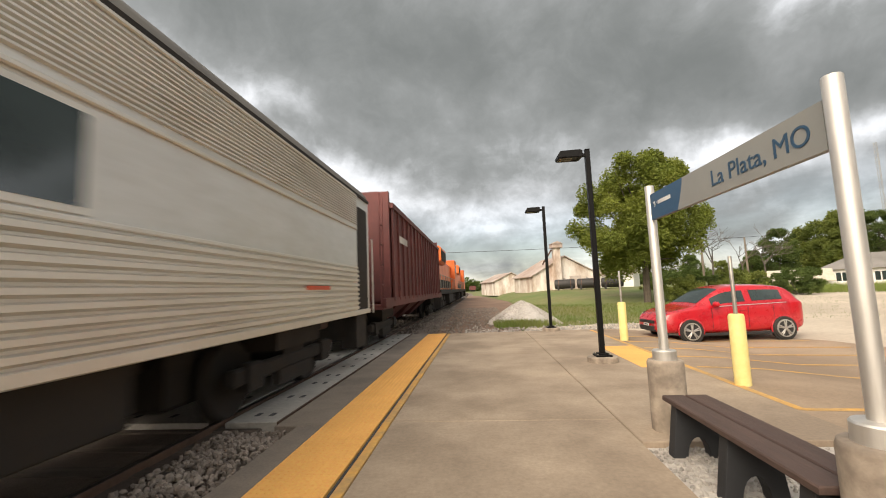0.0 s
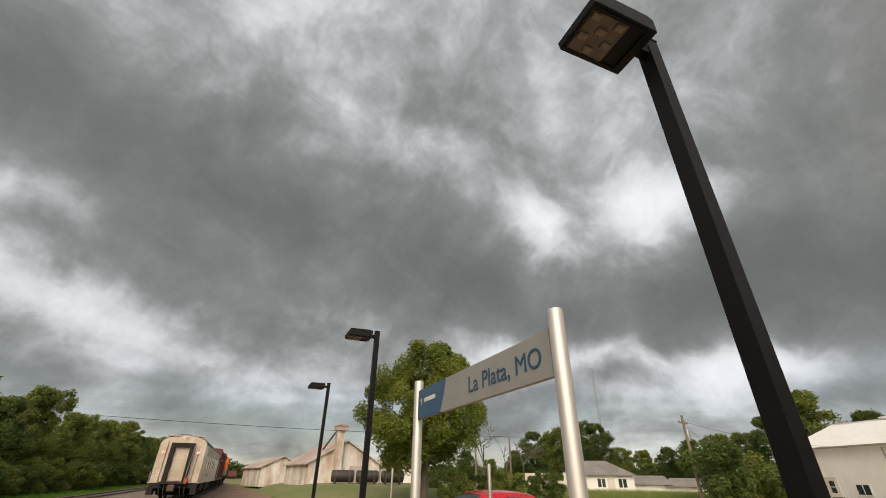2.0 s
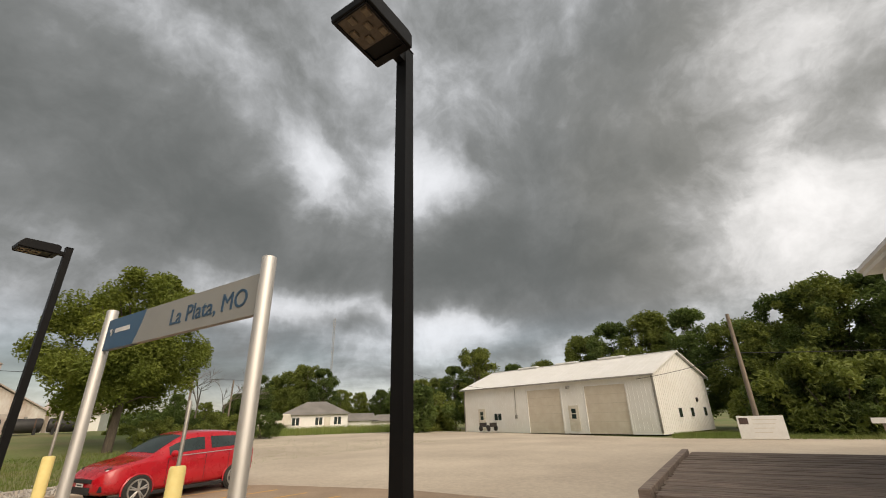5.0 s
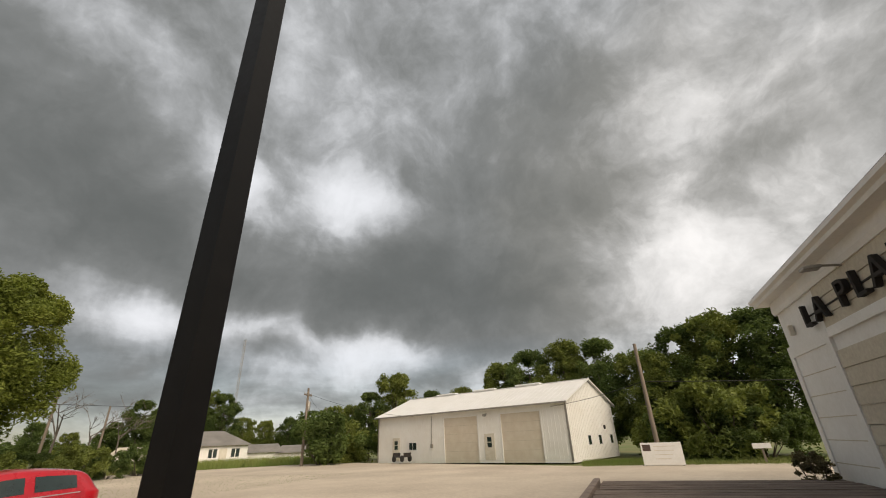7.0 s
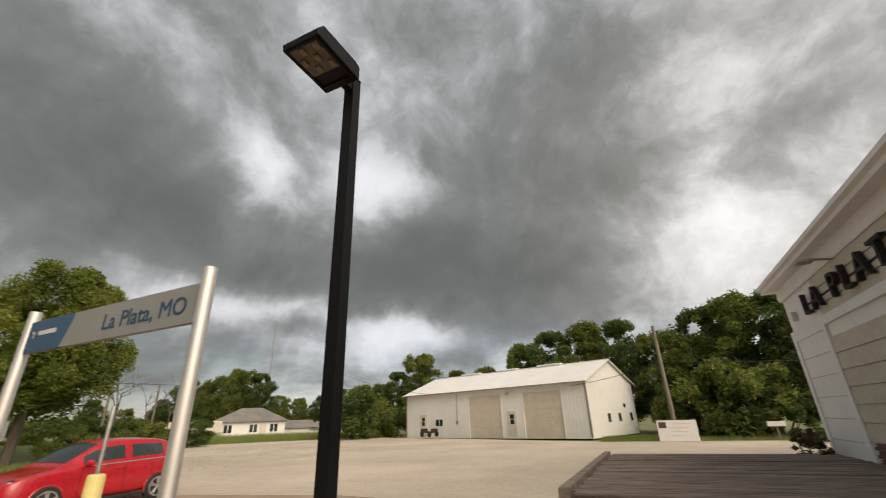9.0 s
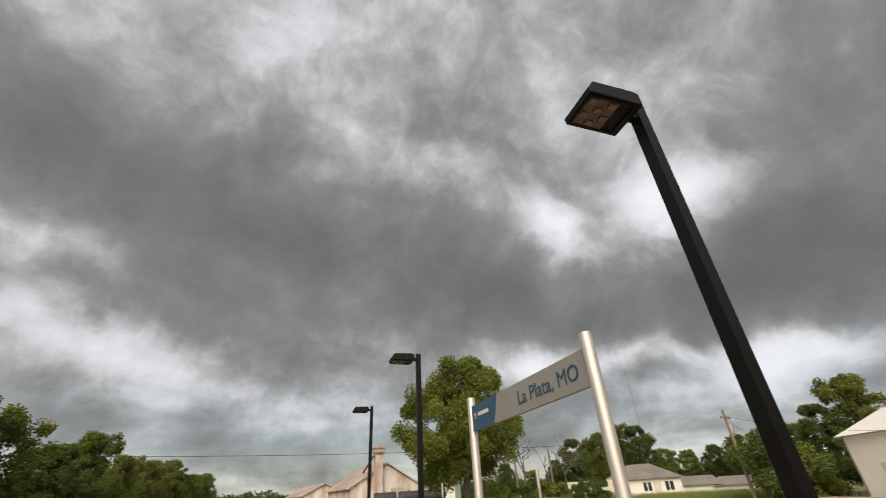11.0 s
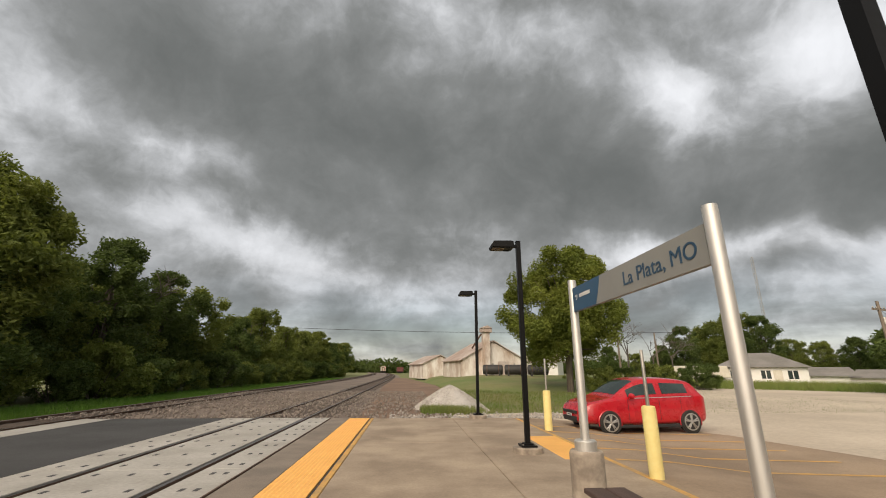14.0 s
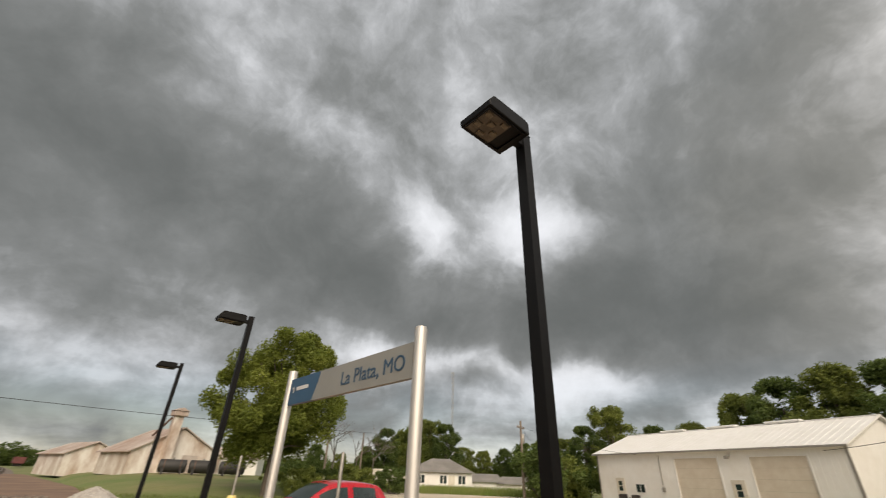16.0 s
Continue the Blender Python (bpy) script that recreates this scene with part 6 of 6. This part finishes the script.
    part("end_wall", Build().extrude(endp, -0.04, 0.06, "y"), M["car_end"], o, "silver painted end wall with rust staining")
    part("end_cap", Build().box(-1.2, -0.1, 3.88, -0.35, 0.05, 3.95, chamfer=0.02).box(0.35, -0.1, 3.88, 1.2, 0.05, 3.95, chamfer=0.02).rod((0.05, -0.12, 3.82), (0.05, 0.0, 3.82), 0.07, n=12), M["car_end"], o)
    dia = part("diaphragm", Build().extrude([(-0.72, 0.98), (-0.72, 3.45), (0.72, 3.45), (0.72, 0.98), (0.46, 0.98), (0.46, 3.2), (-0.46, 3.2), (-0.46, 0.98)], -0.34, -0.02, "y"), M["underframe"], o, "dark rubber diaphragm round the door")
    part("threshold", Build().box(-0.85, -0.36, 0.96, 0.85, -0.02, 1.10, chamfer=0.02), M["underframe"], o)
    part("end_door", Build().box(-0.44, -0.12, 1.14, 0.44, -0.05, 3.2, chamfer=0.02), M["car_end"], o, "tall silver end door")
    for sx in (-1.08, 1.02):
        part("marker_lamp_box", Build().box(sx - 0.1, -0.12, 2.76, sx + 0.1, -0.03, 2.94, chamfer=0.015), M["white_trim"], o)
        part("marker_lamp", Build().lathe([(0.055, 0), (0.05, 0.03)], 14, m=Matrix.Translation((sx, -0.12, 2.85)) @ pose(0, 0, 0, 90)), M["tail_glow"], o, "lit red marker lamp", smooth=True)
    part("flag", Build().extrude([(0.64, 1.0), (0.80, 1.0), (0.78, 1.32), (0.72, 1.45), (0.67, 1.32)], -0.46, -0.40, "y"), M["hot_orange"], o, "orange end-of-train marker")
    for ca, cc in (((0.98, -0.08, 1.1), (1.02, -0.08, 3.3)), ((-0.95, -0.08, 1.1), (-0.95, -0.08, 3.5)), ((0.62, -0.38, 1.1), (0.74, -0.38, 3.3))):
        part("cable_run", Build().rod(ca, cc, 0.02, n=8), M["galv"], o)
    part("coupler", Build().box(-0.14, -0.75, 0.62, 0.14, 0.4, 0.90, chamfer=0.04).box(-0.2, -0.95, 0.55, 0.2, -0.7, 0.95, chamfer=0.06), M["rust"], o, "rusty knuckle coupler")
    for hx in (-0.75, -0.5, 0.45, 0.7):
        pts = [Vector((hx, -0.15, 0.95)), Vector((hx + 0.05, -0.35, 0.7)), Vector((hx + 0.1, -0.42, 0.45)), Vector((hx + 0.16, -0.36, 0.28))]
        hoses = Build()
        for p, q in zip(pts, pts[1:]):
            hoses.rod(p, q, 0.035, n=8)
        part("hose", hoses, M["underframe"], o, "hanging black brake hose")
    part("buffer_beam", Build().box(-1.4, -0.08, 0.72, 1.4, 0.1, 1.04, chamfer=0.02).box(-1.42, -0.1, 0.35, -1.1, 0.1, 0.74).box(1.1, -0.1, 0.35, 1.42, 0.1, 0.74), M["underframe"], o)
    truck(o, 3.0), truck(o, L - 3.0)
    for y0, y1, z0, x in ((5.2, 7.4, 0.42, 1.3), (7.8, 9.0, 0.5, 1.2), (9.5, 12.2, 0.38, 1.32), (12.6, 14.6, 0.5, 1.25)):
        for s in (-1, 1):
            part("equipment_box", Build().box(s * (0.5 + x) / 2 - (x - 0.5) / 2, y0, z0, s * (0.5 + x) / 2 + (x - 0.5) / 2, y1, 1.0, chamfer=0.02), M["underframe"], o)
    part("centre_sill", Build().box(-0.4, 0.2, 0.7, 0.4, L - 0.2, 1.02), M["underframe"], o)
    part("air_tank", Build().rod((-1.0, 7.5, 0.62), (-1.0, 9.3, 0.62), 0.2, n=16).rod((1.0, 7.5, 0.62), (1.0, 9.3, 0.62), 0.2, n=16), M["galv"], o, smooth=True)
    return o


def hopper(L=14.6):
    o = thing("covered_hopper", 0, 0, 0, "oxide red covered hopper car with ribbed sides", "rail car")
    prof = [(-1.45, 1.15), (-1.53, 1.3), (-1.53, 3.75), (-1.2, 4.2), (1.2, 4.2), (1.53, 3.75), (1.53, 1.3), (1.45, 1.15)]
    part("body", Build().extrude(prof, 1.1, L - 1.1, "y"), M["hopper"], o)
    for s in (-1, 1):
        for k in range(17):
            y = 1.15 + (L - 2.3) * k / 16
            part("side_rib", Build().box(s * 1.53 - 0.03, y - 0.05, 1.2, s * 1.53 + 0.06, y + 0.05, 3.75), M["hopper"], o)
        part("side_sill", Build().box(s * 1.5 - 0.06, 0.1, 1.05, s * 1.5 + 0.07, L - 0.1, 1.28), M["hopper"], o)
        part("top_chord", Build().box(s * 1.53 - 0.06, 1.0, 3.70, s * 1.53 + 0.08, L - 1.0, 3.84), M["hopper"], o)
        part("number_bar", Build().box(s * 1.592, 1.9, 2.85, s * 1.596, 3.2, 3.05), M["galv_white"], o)
        for y in (0.25, L - 0.25):
            part("ladder", Build().rod((s * 1.45, y - 0.15, 1.1), (s * 1.45, y - 0.15, 3.9), 0.02, n=6).rod((s * 1.45, y + 0.15, 1.1), (s * 1.45, y + 0.15, 3.9), 0.02, n=6).box(s * 1.45 - 0.01, y - 0.15, 1.6, s * 1.45 + 0.01, y + 0.15, 1.63).box(s * 1.45 - 0.01, y - 0.15, 2.1, s * 1.45 + 0.01, y + 0.15, 2.13).box(s * 1.45 - 0.01, y - 0.15, 2.6, s * 1.45 + 0.01, y + 0.15, 2.63).box(s * 1.45 - 0.01, y - 0.15, 3.1, s * 1.45 + 0.01, y + 0.15, 3.13), M["hopper"], o)
    for ey in (0.95, L - 1.1):
        part("end_sheet", Build().box(-1.5, ey, 1.2, 1.5, ey + 0.15, 4.15), M["hopper"], o)
    for ey in (0.1, L - 1.1):
        part("end_platform", Build().box(-1.5, ey, 1.0, 1.5, ey + 1.0, 1.12), M["hopper"], o)
    part("roof_hatch", Build().box(-0.4, 1.6, 4.2, 0.4, L - 1.6, 4.3, chamfer=0.03), M["hopper"], o)
    for y in (4.6, 7.3, 10.0):
        part("outlet_bay", Build().add([(-1.3, y - 1.2, 1.15), (1.3, y - 1.2, 1.15), (1.3, y + 1.2, 1.15), (-1.3, y + 1.2, 1.15), (-0.4, y - 0.35, 0.35), (0.4, y - 0.35, 0.35), (0.4, y + 0.35, 0.35), (-0.4, y + 0.35, 0.35)], [(0, 1, 5, 4), (1, 2, 6, 5), (2, 3, 7, 6), (3, 0, 4, 7), (4, 5, 6, 7)]), M["hopper"], o)
    truck(o, 1.9), truck(o, L - 1.9)
    for cy in (-0.5, L - 0.6):
        part("coupler", Build().box(-0.14, cy, 0.62, 0.14, cy + 1.1, 0.9, chamfer=0.03), M["rust"], o)
    return o


def loco(L=21.0):
    o = thing("locomotive", 0, 0, 0, "orange and black diesel locomotive hauling the train", "locomotive")
    part("frame", Build().box(-1.45, 0.2, 1.15, 1.45, L - 0.2, 1.45, chamfer=0.03), M["underframe"], o)
    part("long_hood", Build().box(-1.0, 0.8, 1.45, 1.0, L - 6.0, 3.75, chamfer=0.08), M["orange"], o, "orange engine hood", bevel=0.02)
    part("radiator", Build().box(-1.45, 0.9, 3.2, 1.45, 4.6, 4.3, chamfer=0.12), M["orange"], o, "flared orange radiator")
    part("radiator_grille", Build().box(-1.47, 1.1, 3.35, -1.44, 4.4, 4.05).box(1.44, 1.1, 3.35, 1.47, 4.4, 4.05), M["underframe"], o)
    part("roof_fan", Build().lathe([(0.6, 4.3), (0.6, 4.4), (0.5, 4.42)], 24, (0, 2.0, 0)).lathe([(0.6, 4.3), (0.6, 4.4), (0.5, 4.42)], 24, (0, 3.5, 0)), M["underframe"], o)
    part("cab", Build().extrude([(L - 6.0, 1.45), (L - 6.0, 4.3), (L - 3.4, 4.3), (L - 3.1, 3.3), (L - 2.0, 3.0), (L - 1.7, 1.45)], -1.45, 1.45, "x"), M["orange"], o, "orange cab", bevel=0.04)
    for s in (-1, 1):
        part("cab_window", Build().box(s * 1.45 - 0.01, L - 5.6, 3.1, s * 1.45 + 0.01, L - 4.7, 3.8).box(s * 1.45 - 0.01, L - 4.5, 3.1, s * 1.45 + 0.01, L - 3.6, 3.8), M["glass"], o)
        part("black_band", Build().box(s * 1.0 - 0.012, 0.9, 1.6, s * 1.0 + 0.012, L - 6.1, 2.2), M["underframe"], o)
        hr = Build().rod((s * 1.4, 0.5, 2.4), (s * 1.4, L - 6.2, 2.4), 0.02, n=6)
        for k in range(9):
            hr.rod((s * 1.4, 0.6 + 1.75 * k, 1.4), (s * 1.4, 0.6 + 1.75 * k, 2.4), 0.02, n=6)
        part("handrail", hr, M["galv"], o)
        part("fuel_tank", Build().box(s * 0.2, 8.0, 0.35, s * 1.35, 12.6, 1.15, chamfer=0.08), M["underframe"], o)
    truck(o, 3.2), truck(o, 5.0), truck(o, L - 5.0), truck(o, L - 3.2)
    for ey in (0.0, L - 0.15):
        part("plow", Build().box(-1.4, ey, 0.3, 1.4, ey + 0.15, 1.1), M["underframe"], o)
    return o


coach_ob, hopper_ob, loco_a = coach(), hopper(), loco()
loco_b = copy_thing(loco_a, pose(0, 0, 0))

# bricks along the foot of the station wall, last
brick_me = Build().box(0.006, -0.05, 0.006, 0.234, 0.045, 0.079, chamfer=0.004).data("brick", M["brick"])
for o_, bx, by, bz in brick_spots:
    b_ = new("brick", brick_me)
    b_.parent = o_
    b_.matrix_basis = pose(bx, by, bz)


# ---- what moves ----
REAR = [(0.0, -11.6), (0.7, 4.7), (0.8, 7.1), (1.0, 12.2), (1.5, 24.5), (2.0, 36.6), (2.5, 48.8), (3.0, 60.8), (3.5, 72.8), (4.0, 84.0), (5.0, 106.0), (6.5, 137.0), (8.0, 166.0), (10.0, 203.0), (12.5, 246.0), (14.0, 270.0), (15.0, 285.0), (16.0, 300.0)]


def motions():
    start = 0.0
    for ob, length in ((coach_ob, 20.6), (hopper_ob, 14.6), (loco_a, 21.0), (loco_b, 21.0)):
        rows = []
        for t, r in REAR:
            y = r + start
            a, c = (track_x(y + 2), y + 2), (track_x(y + length - 2), y + length - 2)
            turn = math.degrees(math.atan2(-(c[0] - a[0]), c[1] - a[1]))
            rows.append((t, pose(track_x(y), y, 0.0, 0, 0, turn)))
        walk(ob, rows)
        start += length + 0.9


motions()
